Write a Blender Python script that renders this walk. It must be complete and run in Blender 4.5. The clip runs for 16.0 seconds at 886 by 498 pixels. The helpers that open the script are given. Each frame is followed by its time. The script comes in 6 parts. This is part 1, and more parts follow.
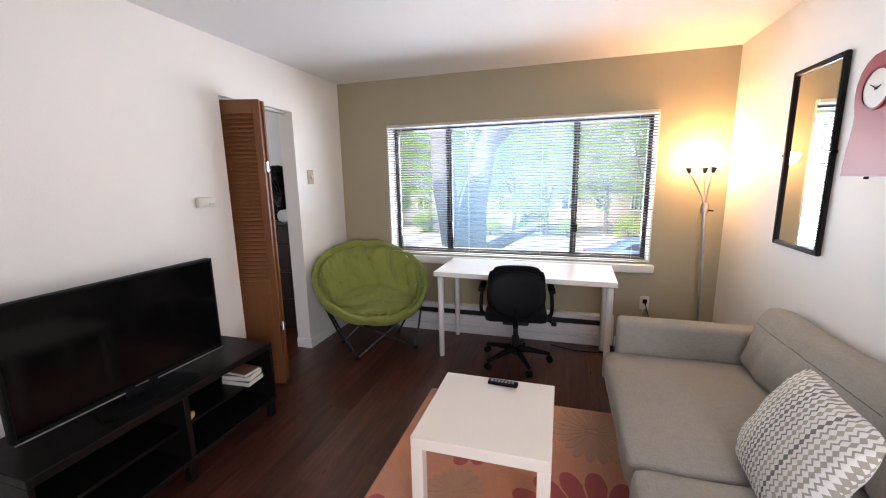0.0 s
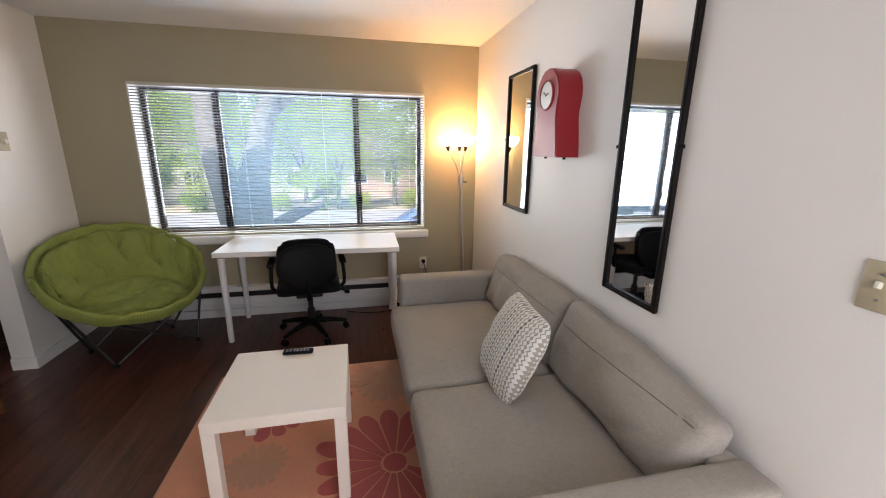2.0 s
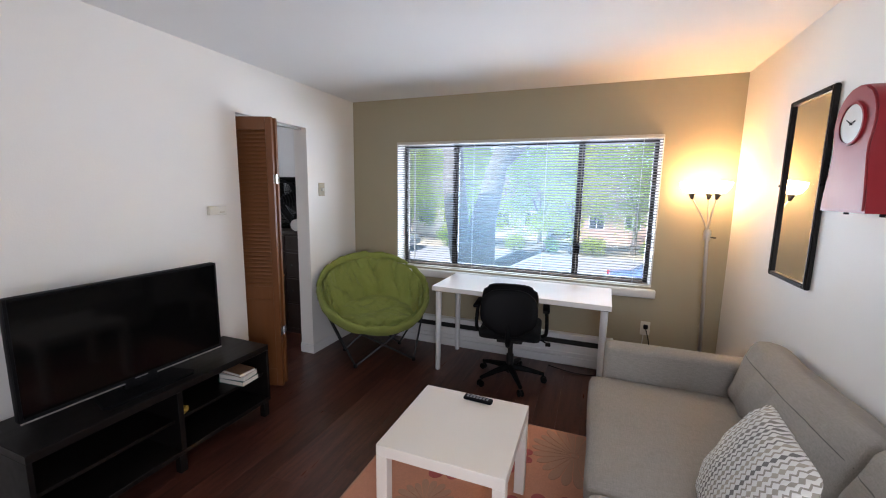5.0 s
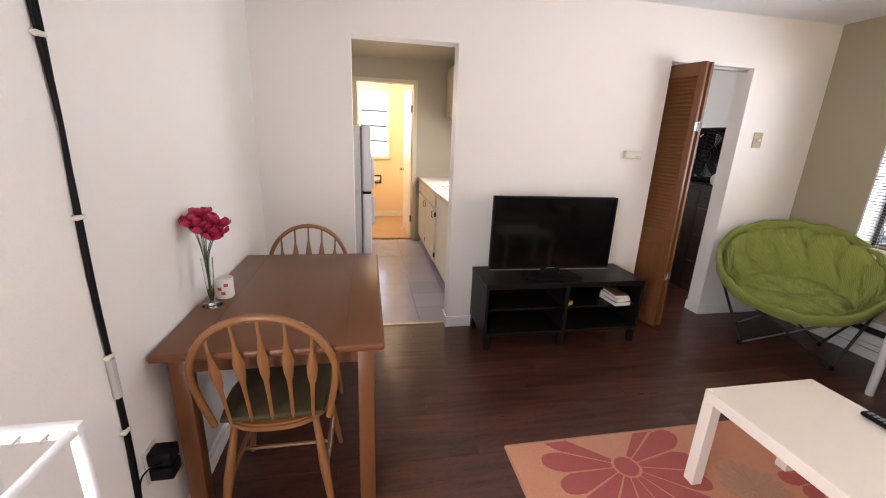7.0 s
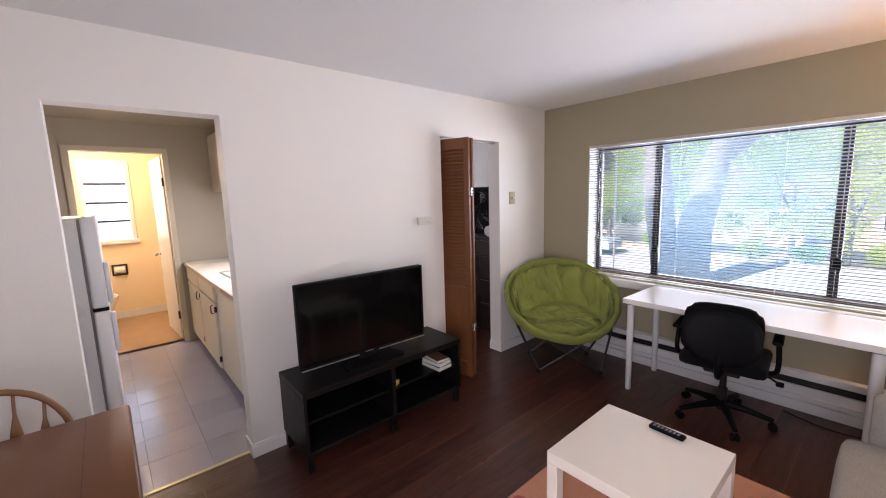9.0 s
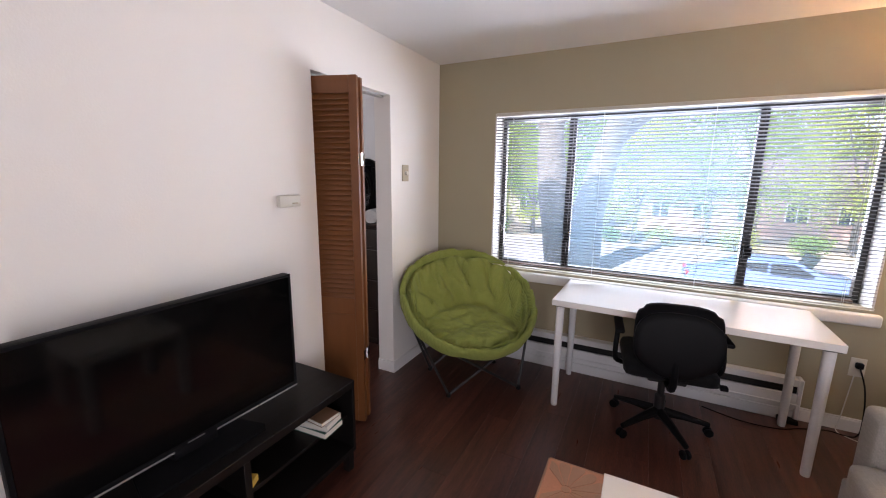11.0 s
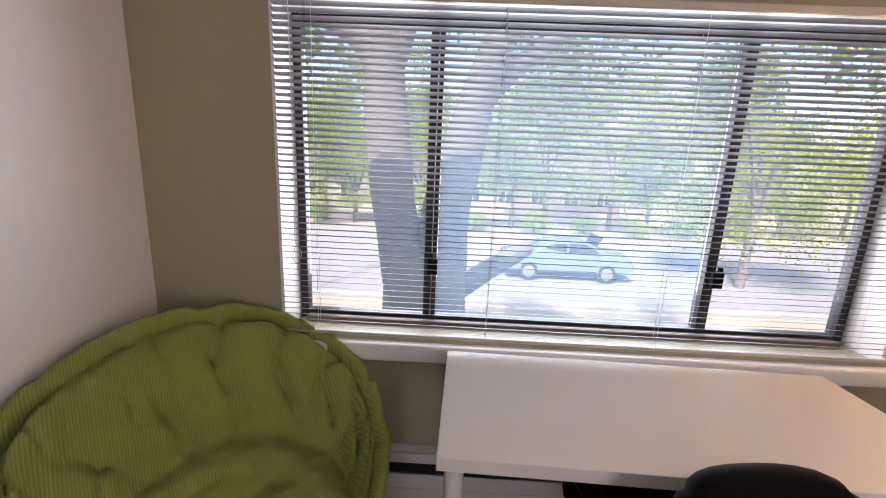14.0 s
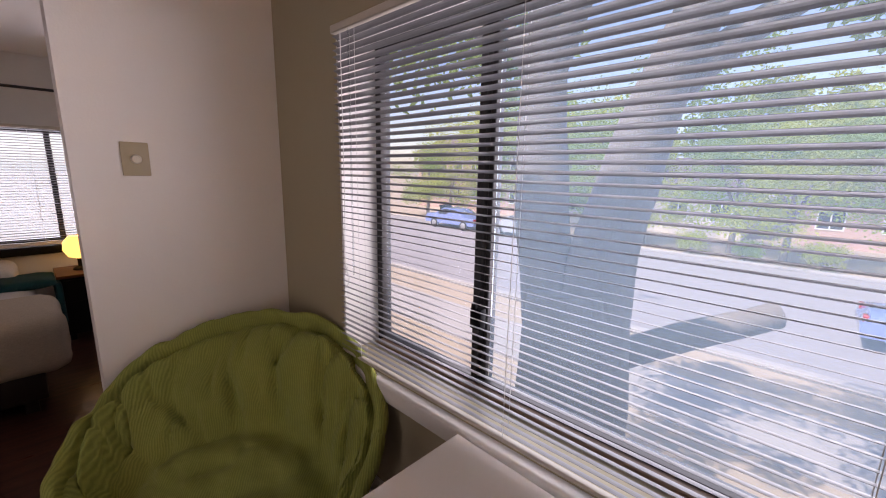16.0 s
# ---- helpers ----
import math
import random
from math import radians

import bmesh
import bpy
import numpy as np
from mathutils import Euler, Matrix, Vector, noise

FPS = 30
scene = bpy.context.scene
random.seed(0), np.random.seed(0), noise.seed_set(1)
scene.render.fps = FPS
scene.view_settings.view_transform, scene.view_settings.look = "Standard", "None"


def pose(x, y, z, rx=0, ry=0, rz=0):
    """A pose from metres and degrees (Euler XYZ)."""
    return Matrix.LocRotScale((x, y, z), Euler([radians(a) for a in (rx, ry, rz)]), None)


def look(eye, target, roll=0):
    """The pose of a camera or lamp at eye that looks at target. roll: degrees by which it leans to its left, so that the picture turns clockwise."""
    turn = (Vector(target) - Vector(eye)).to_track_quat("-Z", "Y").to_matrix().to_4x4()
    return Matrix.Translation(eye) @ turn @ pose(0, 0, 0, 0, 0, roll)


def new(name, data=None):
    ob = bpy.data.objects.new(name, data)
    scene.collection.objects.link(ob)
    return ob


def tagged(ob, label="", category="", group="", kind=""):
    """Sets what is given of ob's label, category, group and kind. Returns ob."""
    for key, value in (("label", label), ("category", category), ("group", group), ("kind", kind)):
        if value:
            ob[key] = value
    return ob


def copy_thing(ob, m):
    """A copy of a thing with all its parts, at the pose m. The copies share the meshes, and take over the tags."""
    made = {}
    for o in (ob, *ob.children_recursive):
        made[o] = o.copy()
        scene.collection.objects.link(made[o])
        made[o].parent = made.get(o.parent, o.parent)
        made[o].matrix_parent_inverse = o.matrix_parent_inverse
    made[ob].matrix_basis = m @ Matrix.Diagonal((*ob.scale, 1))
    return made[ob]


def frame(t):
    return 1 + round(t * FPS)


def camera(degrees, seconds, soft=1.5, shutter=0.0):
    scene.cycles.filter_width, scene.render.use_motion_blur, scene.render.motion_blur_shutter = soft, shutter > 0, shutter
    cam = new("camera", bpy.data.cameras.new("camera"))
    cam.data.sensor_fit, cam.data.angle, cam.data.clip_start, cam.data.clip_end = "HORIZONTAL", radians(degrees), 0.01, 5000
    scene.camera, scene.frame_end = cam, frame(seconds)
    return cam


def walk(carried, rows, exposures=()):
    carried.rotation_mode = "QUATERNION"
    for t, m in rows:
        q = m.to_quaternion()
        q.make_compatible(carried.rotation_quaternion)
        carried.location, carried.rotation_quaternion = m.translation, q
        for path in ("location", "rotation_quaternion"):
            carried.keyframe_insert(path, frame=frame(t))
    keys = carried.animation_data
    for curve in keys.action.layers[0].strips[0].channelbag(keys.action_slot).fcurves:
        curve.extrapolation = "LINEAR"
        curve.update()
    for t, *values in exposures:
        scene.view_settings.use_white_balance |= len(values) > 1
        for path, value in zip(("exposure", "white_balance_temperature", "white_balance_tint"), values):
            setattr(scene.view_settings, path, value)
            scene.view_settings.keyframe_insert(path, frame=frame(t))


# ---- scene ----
cam = camera(97.0, 16.0, soft=1.1)
PATH = [
    (0, (0.327, 0.31, 1.498), (-0.25, 2.191, 1.137), -1.1),
    (0.5, (0.293, 0.191, 1.497), (0.113, 2.128, 1.032), -0.9),
    (1, (0.334, 0.161, 1.482), (0.459, 2.11, 1.052), 0.5),
    (1.5, (0.386, 0.166, 1.566), (0.709, 2.11, 1.226), 0.7),
    (2, (0.396, 0.168, 1.502), (0.819, 2.06, 1.01), 0.7),
    (2.5, (0.403, 0.161, 1.433), (0.836, 2.021, 0.837), 0.5),
    (3, (0.399, 0.16, 1.485), (0.726, 2.08, 1.034), 0.6),
    (3.5, (0.356, 0.17, 1.537), (0.424, 2.143, 1.218), 0.4),
    (6, (0.794, 0.377, 1.513), (-0.577, 1.795, 1.179), 2.9),
    (6.5, (0.9, 0.308, 1.493), (-0.819, 1.231, 1.051), 3.3),
    (7, (0.965, 0.237, 1.446), (-0.922, 0.607, 0.898), 2.3),
    (7.5, (0.959, 0.234, 1.46), (-0.978, 0.41, 0.992), 1.5),
    (8, (0.916, 0.192, 1.62), (-1.083, 0.213, 1.583), -1.6),
    (8.5, (0.792, 0.18, 1.619), (-1.129, 0.732, 1.539), -3.2),
    (9, (0.67, 0.29, 1.584), (-0.831, 1.582, 1.303), -1.7),
    (11.5, (-0.403, 1.01, 1.483), (-1.13, 2.833, 1.1), 0.3),
    (12, (-0.585, 1.252, 1.453), (-0.994, 3.166, 1.045), -0.3),
    (12.5, (-0.724, 1.485, 1.475), (-0.887, 3.43, 1.038), -0.6),
    (13, (-0.736, 1.813, 1.434), (-0.763, 3.766, 1.006), 0.3),
    (13.5, (-0.71, 2.116, 1.437), (-0.672, 4.069, 1.007), 2.0),
    (14, (-0.647, 2.426, 1.441), (-0.693, 4.38, 1.021), 2.5),
    (14.5, (-0.569, 2.644, 1.468), (-0.841, 4.593, 1.112), 1.9),
    (15, (-0.308, 2.743, 1.488), (-0.861, 4.63, 1.125), 2.1),
    (15.5, (-0.085, 2.883, 1.468), (-0.933, 4.652, 1.082), 2.3),
    (16, (0.019, 3.037, 1.497), (-1.325, 4.466, 1.109), 1.1),
]
EXPOSURES = [
    (0.0, 1.72, 6500, 18), (1.0, 1.57, 6600, 18), (1.5, 1.47, 6650, 17), (2.0, 1.35, 6800, 16), (2.5, 1.30, 7000, 20), (3.0, 1.34, 7100, 19), (3.5, 1.50, 6800, 17), (6.0, 1.32, 6150, 15), (6.6, 1.64, 6750, 19), (7.2, 1.97, 6950, 20),
    (8.0, 2.00, 6850, 18), (8.5, 1.87, 6750, 21), (9.0, 1.62, 6550, 24), (11.5, 1.66, 6650, 23), (12.5, 1.54, 6800, 24), (13.2, 1.39, 6650, 23), (13.6, 1.30, 6600, 22), (14.1, 1.06, 7300, 29), (14.6, 0.68, 7800, 37), (15.0, 0.58, 7700, 37), (16.0, 0.48, 7600, 37)]
walk(cam, [(t, look(eye, target, roll)) for t, eye, target, roll in PATH], EXPOSURES)

# ---- world, sun, large lights ----
def light(name, kind, m, energy, color, **kw):
    d = bpy.data.lights.new(name, kind)
    d.energy, d.color = energy, color
    for k, v in kw.items():
        if k == "size":
            d.size = v
        elif k == "size_y":
            d.shape, d.size_y = "RECTANGLE", v
        elif k == "angle":
            d.angle = v
        elif k == "soft":
            d.shadow_soft_size = v
    ob = new(name, d)
    ob.matrix_world = m
    return ob


world = bpy.data.worlds.new("sky")
scene.world = world
world.use_nodes = True
wn = world.node_tree.nodes
sky = wn.new("ShaderNodeTexSky")
sky.sky_type, sky.sun_disc = "NISHITA", False
SUN_EL, SUN_AZ = radians(52), radians(205)
sky.sun_elevation, sky.sun_rotation = SUN_EL, SUN_AZ
world.node_tree.links.new(sky.outputs[0], wn["Background"].inputs[0])
wn["Background"].inputs[1].default_value = 0.15
SUN_DIR = Vector((math.sin(SUN_AZ) * math.cos(SUN_EL), math.cos(SUN_AZ) * math.cos(SUN_EL), math.sin(SUN_EL)))
light("sun", "SUN", look((0, 0, 30), Vector((0, 0, 30)) - SUN_DIR), 5.0, (1.0, 0.95, 0.87), angle=radians(0.5))
# sky light through the living room window, the entry side, the bedroom, the kitchen and the bathroom
light("window_light", "AREA", look((-0.13, 4.42, 1.40), (-0.13, 0, 1.40)), 33, (0.86, 0.93, 1.0), size=2.2, size_y=1.1)
light("entry_light", "AREA", look((1.05, -0.54, 1.02), (-0.9, 1.9, 0.85)), 13, (0.95, 0.96, 1.0), size=0.7, size_y=1.8)
light("bedroom_light", "AREA", look((-5.11, 3.29, 1.3), (-3, 3.29, 1.1)), 20, (0.9, 0.95, 1.0), size=1.2, size_y=1.1)
light("kitchen_light", "AREA", look((-3.1, 1.58, 1.55), (-3.1, 0.3, 0.4)), 12, (0.84, 0.90, 1.0), size=1.0, size_y=0.8)
light("bath_window_light", "AREA", look((-6.36, 0.36, 1.6), (-5, 0.36, 1.6)), 2.0, (0.92, 0.96, 1.0), size=0.44, size_y=1.0)
light("bath_light", "POINT", pose(-5.3, 0.1, 2.1), 17, (1.0, 0.80, 0.50), soft=0.08)
for lx, ly, le in ((1.232, 3.735, 0.3), (1.384, 3.715, 0.4)):
    light("lamp_bulb", "POINT", pose(lx, ly, 1.60), le, (1.0, 0.68, 0.34), soft=0.03)
light("bedside_bulb", "POINT", pose(-4.72, 3.32, 0.86), 1.2, (1.0, 0.6, 0.2), soft=0.05)

# ---- materials ----
def mat(name, a, b=None, rough=0.6, metal=0.0, scale=6.0, fine=90.0, bump=0.05, spec=0.5, stretch=(1, 1, 1), rvar=0.08, per=0.0, coat=0.0, sheen=0.0, trans=0.0, contrast=0.0):
    """Two tones mixed by coarse and fine noise, in metres; per: brightness varied from piece to piece."""
    m = bpy.data.materials.new(name)
    m.use_nodes = True
    nt, N, L = m.node_tree, m.node_tree.nodes, m.node_tree.links
    p = N["Principled BSDF"]
    b = b or tuple(c * 0.88 for c in a)
    geo = N.new("ShaderNodeTexCoord")
    mp = N.new("ShaderNodeMapping")
    mp.inputs["Scale"].default_value = stretch
    L.new(geo.outputs["Object"], mp.inputs[0])
    n1, n2 = N.new("ShaderNodeTexNoise"), N.new("ShaderNodeTexNoise")
    n1.inputs["Scale"].default_value, n2.inputs["Scale"].default_value = scale, fine
    n1.inputs["Detail"].default_value, n2.inputs["Detail"].default_value = 4, 3
    L.new(mp.outputs[0], n1.inputs["Vector"])
    L.new(mp.outputs[0], n2.inputs["Vector"])
    mix = N.new("ShaderNodeMix")
    mix.data_type = "RGBA"
    mix.inputs[6].default_value, mix.inputs[7].default_value = (*a, 1), (*b, 1)
    ad = N.new("ShaderNodeMath")
    ad.operation = "MULTIPLY_ADD"
    ad.inputs[1].default_value = 0.45
    L.new(n2.outputs[0], ad.inputs[0])
    sc = N.new("ShaderNodeMath")
    sc.operation = "MULTIPLY"
    sc.inputs[1].default_value = 0.6
    L.new(n1.outputs[0], sc.inputs[0])
    L.new(sc.outputs[0], ad.inputs[2])
    fac = ad.outputs[0]
    if contrast:
        cr = N.new("ShaderNodeMapRange")
        cr.inputs[1].default_value, cr.inputs[2].default_value = 0.52 - contrast, 0.52 + contrast
        L.new(fac, cr.inputs[0])
        fac = cr.outputs[0]
    L.new(fac, mix.inputs[0])
    out = mix.outputs[2]
    if per:
        oi = N.new("ShaderNodeObjectInfo")
        sh = N.new("ShaderNodeVectorMath")
        sh.operation = "SCALE"
        sh.inputs[0].default_value = (37, 53, 71)
        L.new(oi.outputs["Random"], sh.inputs["Scale"])
        L.new(sh.outputs[0], mp.inputs["Location"])
        hs = N.new("ShaderNodeHueSaturation")
        mr = N.new("ShaderNodeMapRange")
        mr.inputs[3].default_value, mr.inputs[4].default_value = 1 - per, 1 + per
        L.new(oi.outputs["Random"], mr.inputs[0])
        L.new(mr.outputs[0], hs.inputs["Value"])
        L.new(out, hs.inputs["Color"])
        out = hs.outputs[0]
    L.new(out, p.inputs["Base Color"])
    rr = N.new("ShaderNodeMapRange")
    rr.inputs[3].default_value, rr.inputs[4].default_value = max(0.02, rough - rvar), min(1, rough + rvar)
    L.new(n1.outputs[0], rr.inputs[0])
    L.new(rr.outputs[0], p.inputs["Roughness"])
    p.inputs["Metallic"].default_value = metal
    p.inputs["Specular IOR Level"].default_value = spec
    p.inputs["Coat Weight"].default_value = coat
    p.inputs["Sheen Weight"].default_value = sheen
    p.inputs["Transmission Weight"].default_value = trans
    if bump:
        bp = N.new("ShaderNodeBump")
        bp.inputs["Strength"].default_value = bump
        bp.inputs["Distance"].default_value = 0.004
        L.new(n2.outputs[0], bp.inputs["Height"])
        L.new(bp.outputs[0], p.inputs["Normal"])
    return m


def glow(name, color, strength, through_light=0.0):
    m = bpy.data.materials.new(name)
    m.use_nodes = True
    p = m.node_tree.nodes["Principled BSDF"]
    p.inputs["Base Color"].default_value = (*color, 1)
    p.inputs["Emission Color"].default_value = (*color, 1)
    p.inputs["Emission Strength"].default_value = strength
    if through_light:   # frosted glass lets part of the bulb's light pass
        N, L = m.node_tree.nodes, m.node_tree.links
        tr, mx = N.new("ShaderNodeBsdfTransparent"), N.new("ShaderNodeMixShader")
        mx.inputs[0].default_value = through_light
        L.new(p.outputs[0], mx.inputs[1])
        L.new(tr.outputs[0], mx.inputs[2])
        L.new(mx.outputs[0], N["Material Output"].inputs[0])
    return m


def clear(name, color=(1, 1, 1), rough=0.0, ior=1.2, haze=0.0, tint=(0.44, 0.69, 0.92)):
    """A thin pane: clear, with a surface reflection by its angle, optionally veiled by a tinted haze."""
    m = bpy.data.materials.new(name)
    m.use_nodes = True
    N, L = m.node_tree.nodes, m.node_tree.links
    N.remove(N["Principled BSDF"])
    tr, gl, fr, mx = N.new("ShaderNodeBsdfTransparent"), N.new("ShaderNodeBsdfGlossy"), N.new("ShaderNodeFresnel"), N.new("ShaderNodeMixShader")
    tr.inputs[0].default_value = (*color, 1)
    gl.inputs["Roughness"].default_value = rough
    fr.inputs[0].default_value = ior
    L.new(fr.outputs[0], mx.inputs[0])
    L.new(tr.outputs[0], mx.inputs[1])
    L.new(gl.outputs[0], mx.inputs[2])
    out = mx.outputs[0]
    if haze:
        td, md = N.new("ShaderNodeBsdfTranslucent"), N.new("ShaderNodeMixShader")
        td.inputs[0].default_value = (*tint, 1)
        md.inputs[0].default_value = haze
        L.new(out, md.inputs[1])
        L.new(td.outputs[0], md.inputs[2])
        out = md.outputs[0]
    L.new(out, N["Material Output"].inputs[0])
    return m


WHITE = mat("white_wall_paint", (0.80, 0.775, 0.735), (0.75, 0.725, 0.69), 0.55, scale=1.5, fine=140, bump=0.12)
OLIVE = mat("olive_taupe_wall_paint", (0.39, 0.34, 0.23), (0.355, 0.31, 0.21), 0.55, scale=1.5, fine=140, bump=0.12)
CEIL = mat("ceiling_paint", (0.80, 0.79, 0.78), (0.75, 0.74, 0.73), 0.75, scale=2, fine=110, bump=0.25)
TRIM = mat("white_trim_paint", (0.80, 0.79, 0.77), (0.70, 0.69, 0.67), 0.35, scale=4, fine=60, bump=0.04)
GREYJAMB = mat("grey_white_jamb_paint", (0.72, 0.72, 0.72), (0.66, 0.66, 0.66), 0.5, scale=3, fine=100, bump=0.08)
PLANK = mat("dark_cherry_laminate", (0.108, 0.037, 0.023), (0.024, 0.009, 0.0075), 0.30, scale=5, fine=60, bump=0.06, stretch=(6, 0.6, 6), per=0.22, rvar=0.06, contrast=0.17)
SUBFLOOR = mat("dark_joint", (0.012, 0.007, 0.006), None, 0.7)
# grey vinyl, coloured paler and bluer to carry the window's glare
VINYL = mat("blue_glare_vinyl_floor", (0.36, 0.36, 0.47), (0.27, 0.27, 0.36), 0.17, scale=3.5, fine=40, bump=0.03, per=0.10)
BATHFLOOR = mat("tan_vinyl_floor", (0.42, 0.27, 0.16), (0.33, 0.21, 0.12), 0.35, scale=5, fine=50, bump=0.03)
YELLOW = mat("pale_yellow_wall_paint", (0.82, 0.68, 0.48), (0.78, 0.63, 0.44), 0.5, scale=2, fine=100, bump=0.08)
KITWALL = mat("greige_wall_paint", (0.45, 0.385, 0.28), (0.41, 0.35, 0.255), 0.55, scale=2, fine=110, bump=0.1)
BLACKALU = mat("black_aluminium", (0.022, 0.022, 0.024), (0.035, 0.034, 0.034), 0.42, 0.4, scale=10, fine=100, bump=0.03)
# white slats, their shade against the daylight put into a dark grey colour
SLAT = mat("backlit_blind_slat", (0.165, 0.165, 0.175), (0.135, 0.135, 0.145), 0.45, scale=9, fine=60, bump=0.02, per=0.04)
# bath panes tinted grey and made milky so the lamp behind whitens them
MILKY = clear("milky_bath_glass", (0.20, 0.23, 0.28), haze=0.55, tint=(0.88, 0.94, 1.0))
# bluish glare over the bright outside, put into the glass as a veil
VEILED = clear("veiled_window_glass", (0.90, 0.96, 1.0), haze=0.046)
HAZY = clear("slightly_veiled_window_glass", (0.94, 0.97, 1.0), haze=0.022)
def lightened_slats(m):
    """A small translucent share, added to lift the darkened slats."""
    N, L = m.node_tree.nodes, m.node_tree.links
    tl, mx = N.new("ShaderNodeBsdfTranslucent"), N.new("ShaderNodeMixShader")
    tl.inputs[0].default_value = (0.80, 0.84, 0.90, 1)
    mx.inputs[0].default_value = 0.045
    L.new(N["Principled BSDF"].outputs[0], mx.inputs[1])
    L.new(tl.outputs[0], mx.inputs[2])
    L.new(mx.outputs[0], N["Material Output"].inputs[0])
    return m


SLAT = lightened_slats(SLAT)
CORD = mat("white_cord", (0.66, 0.66, 0.64), None, 0.8)
MIRROR = mat("mirror_silver", (0.86, 0.87, 0.87), (0.86, 0.87, 0.87), 0.02, 1.0, bump=0, rvar=0.005)
BLACKWOOD = mat("black_brown_wood", (0.009, 0.007, 0.006), (0.005, 0.004, 0.004), 0.40, spec=0.2, scale=4, fine=70, bump=0.06, stretch=(6, 0.5, 6))
BLACKPL = mat("black_plastic", (0.0035, 0.0035, 0.004), (0.006, 0.006, 0.007), 0.50, spec=0.09, scale=9, fine=160, bump=0.05)
SCREEN = mat("tv_screen_glass", (0.002, 0.002, 0.0022), (0.003, 0.003, 0.003), 0.09, spec=0.25, scale=3, fine=30, bump=0, rvar=0.02)
SILVER = mat("brushed_silver", (0.55, 0.54, 0.52), (0.45, 0.44, 0.42), 0.30, 0.9, scale=8, fine=120, bump=0.03)
CHROME = mat("chrome", (0.75, 0.75, 0.76), None, 0.12, 1.0, bump=0)
OAK = mat("orange_oak_door", (0.20, 0.074, 0.023), (0.13, 0.046, 0.014), 0.38, scale=4, fine=60, bump=0.08, stretch=(7, 7, 0.5))
CHAIRWOOD = mat("honey_chair_wood", (0.25, 0.108, 0.036), (0.185, 0.075, 0.024), 0.36, scale=6, fine=50, bump=0.06, stretch=(3, 3, 0.8))
TABLEWOOD = mat("brown_table_wood", (0.155, 0.058, 0.021), (0.118, 0.042, 0.016), 0.30, scale=2.0, fine=14, bump=0, spec=0.35, stretch=(0.5, 6, 6), rvar=0.03)
WHITELAM = mat("white_laminate", (0.80, 0.775, 0.73), (0.77, 0.745, 0.70), 0.33, scale=5, fine=80, bump=0.015)
WHITEMET = mat("white_metal", (0.76, 0.76, 0.76), (0.68, 0.68, 0.68), 0.35, scale=8, fine=60, bump=0.02)
APPL = mat("white_appliance", (0.78, 0.79, 0.80), (0.74, 0.75, 0.76), 0.30, scale=5, fine=120, bump=0.05)


# ---- mesh helpers ----
def box(x0, x1, y0, y1, z0, z1, bev=0.0, seg=2):
    bm = bmesh.new()
    bmesh.ops.create_cube(bm, size=1.0)
    for v in bm.verts:
        v.co = Vector((x0 + (v.co.x + 0.5) * (x1 - x0), y0 + (v.co.y + 0.5) * (y1 - y0), z0 + (v.co.z + 0.5) * (z1 - z0)))
    if bev:
        bmesh.ops.bevel(bm, geom=bm.edges[:], offset=bev, segments=seg, affect="EDGES", profile=0.5)
    return bm


def join(*bms):
    out = bmesh.new()
    for b in bms:
        me = bpy.data.meshes.new("tmp")
        b.to_mesh(me)
        out.from_mesh(me)
        bpy.data.meshes.remove(me)
        b.free()
    return out


def tube(pts, r, n=8, closed=False, caps=True, r2=None):
    """A round bar swept along points; r2: radius at the far end."""
    pts = [Vector(p) for p in pts]
    bm, rings, k = bmesh.new(), [], len(pts)
    side = None
    for i, p in enumerate(pts):
        d = (pts[(i + 1) % k] - pts[i - 1]) if closed else (pts[min(i + 1, k - 1)] - pts[max(i - 1, 0)])
        d.normalize()
        if side is None:
            side = d.orthogonal().normalized()
        side = (side - d * side.dot(d)).normalized()
        up = d.cross(side)
        rad = r if r2 is None else r + (r2 - r) * i / (k - 1)
        if isinstance(r, (list, tuple)):
            rad = r[i]
        rings.append([bm.verts.new(p + (side * math.cos(2 * math.pi * j / n) + up * math.sin(2 * math.pi * j / n)) * rad) for j in range(n)])
    for i in range(k if closed else k - 1):
        a, b = rings[i], rings[(i + 1) % k]
        for j in range(n):
            bm.faces.new((a[j], a[(j + 1) % n], b[(j + 1) % n], b[j]))
    if caps and not closed:
        bm.faces.new(rings[0][::-1])
        bm.faces.new(rings[-1])
    bmesh.ops.recalc_face_normals(bm, faces=bm.faces[:])
    return bm


def smooth_path(pts, steps=6, closed=False):
    pts = [Vector(p) for p in pts]
    k, out = len(pts), []
    for i in range(k if closed else k - 1):
        if closed:
            a, b, c, d = pts[i - 1], pts[i], pts[(i + 1) % k], pts[(i + 2) % k]
        else:
            a, b, c, d = pts[max(i - 1, 0)], pts[i], pts[i + 1], pts[min(i + 2, k - 1)]
        for s in range(steps):
            t = s / steps
            out.append(0.5 * ((2 * b) + (c - a) * t + (2 * a - 5 * b + 4 * c - d) * t * t + (3 * b - a - 3 * c + d) * t ** 3))
    if not closed:
        out.append(pts[-1])
    return out


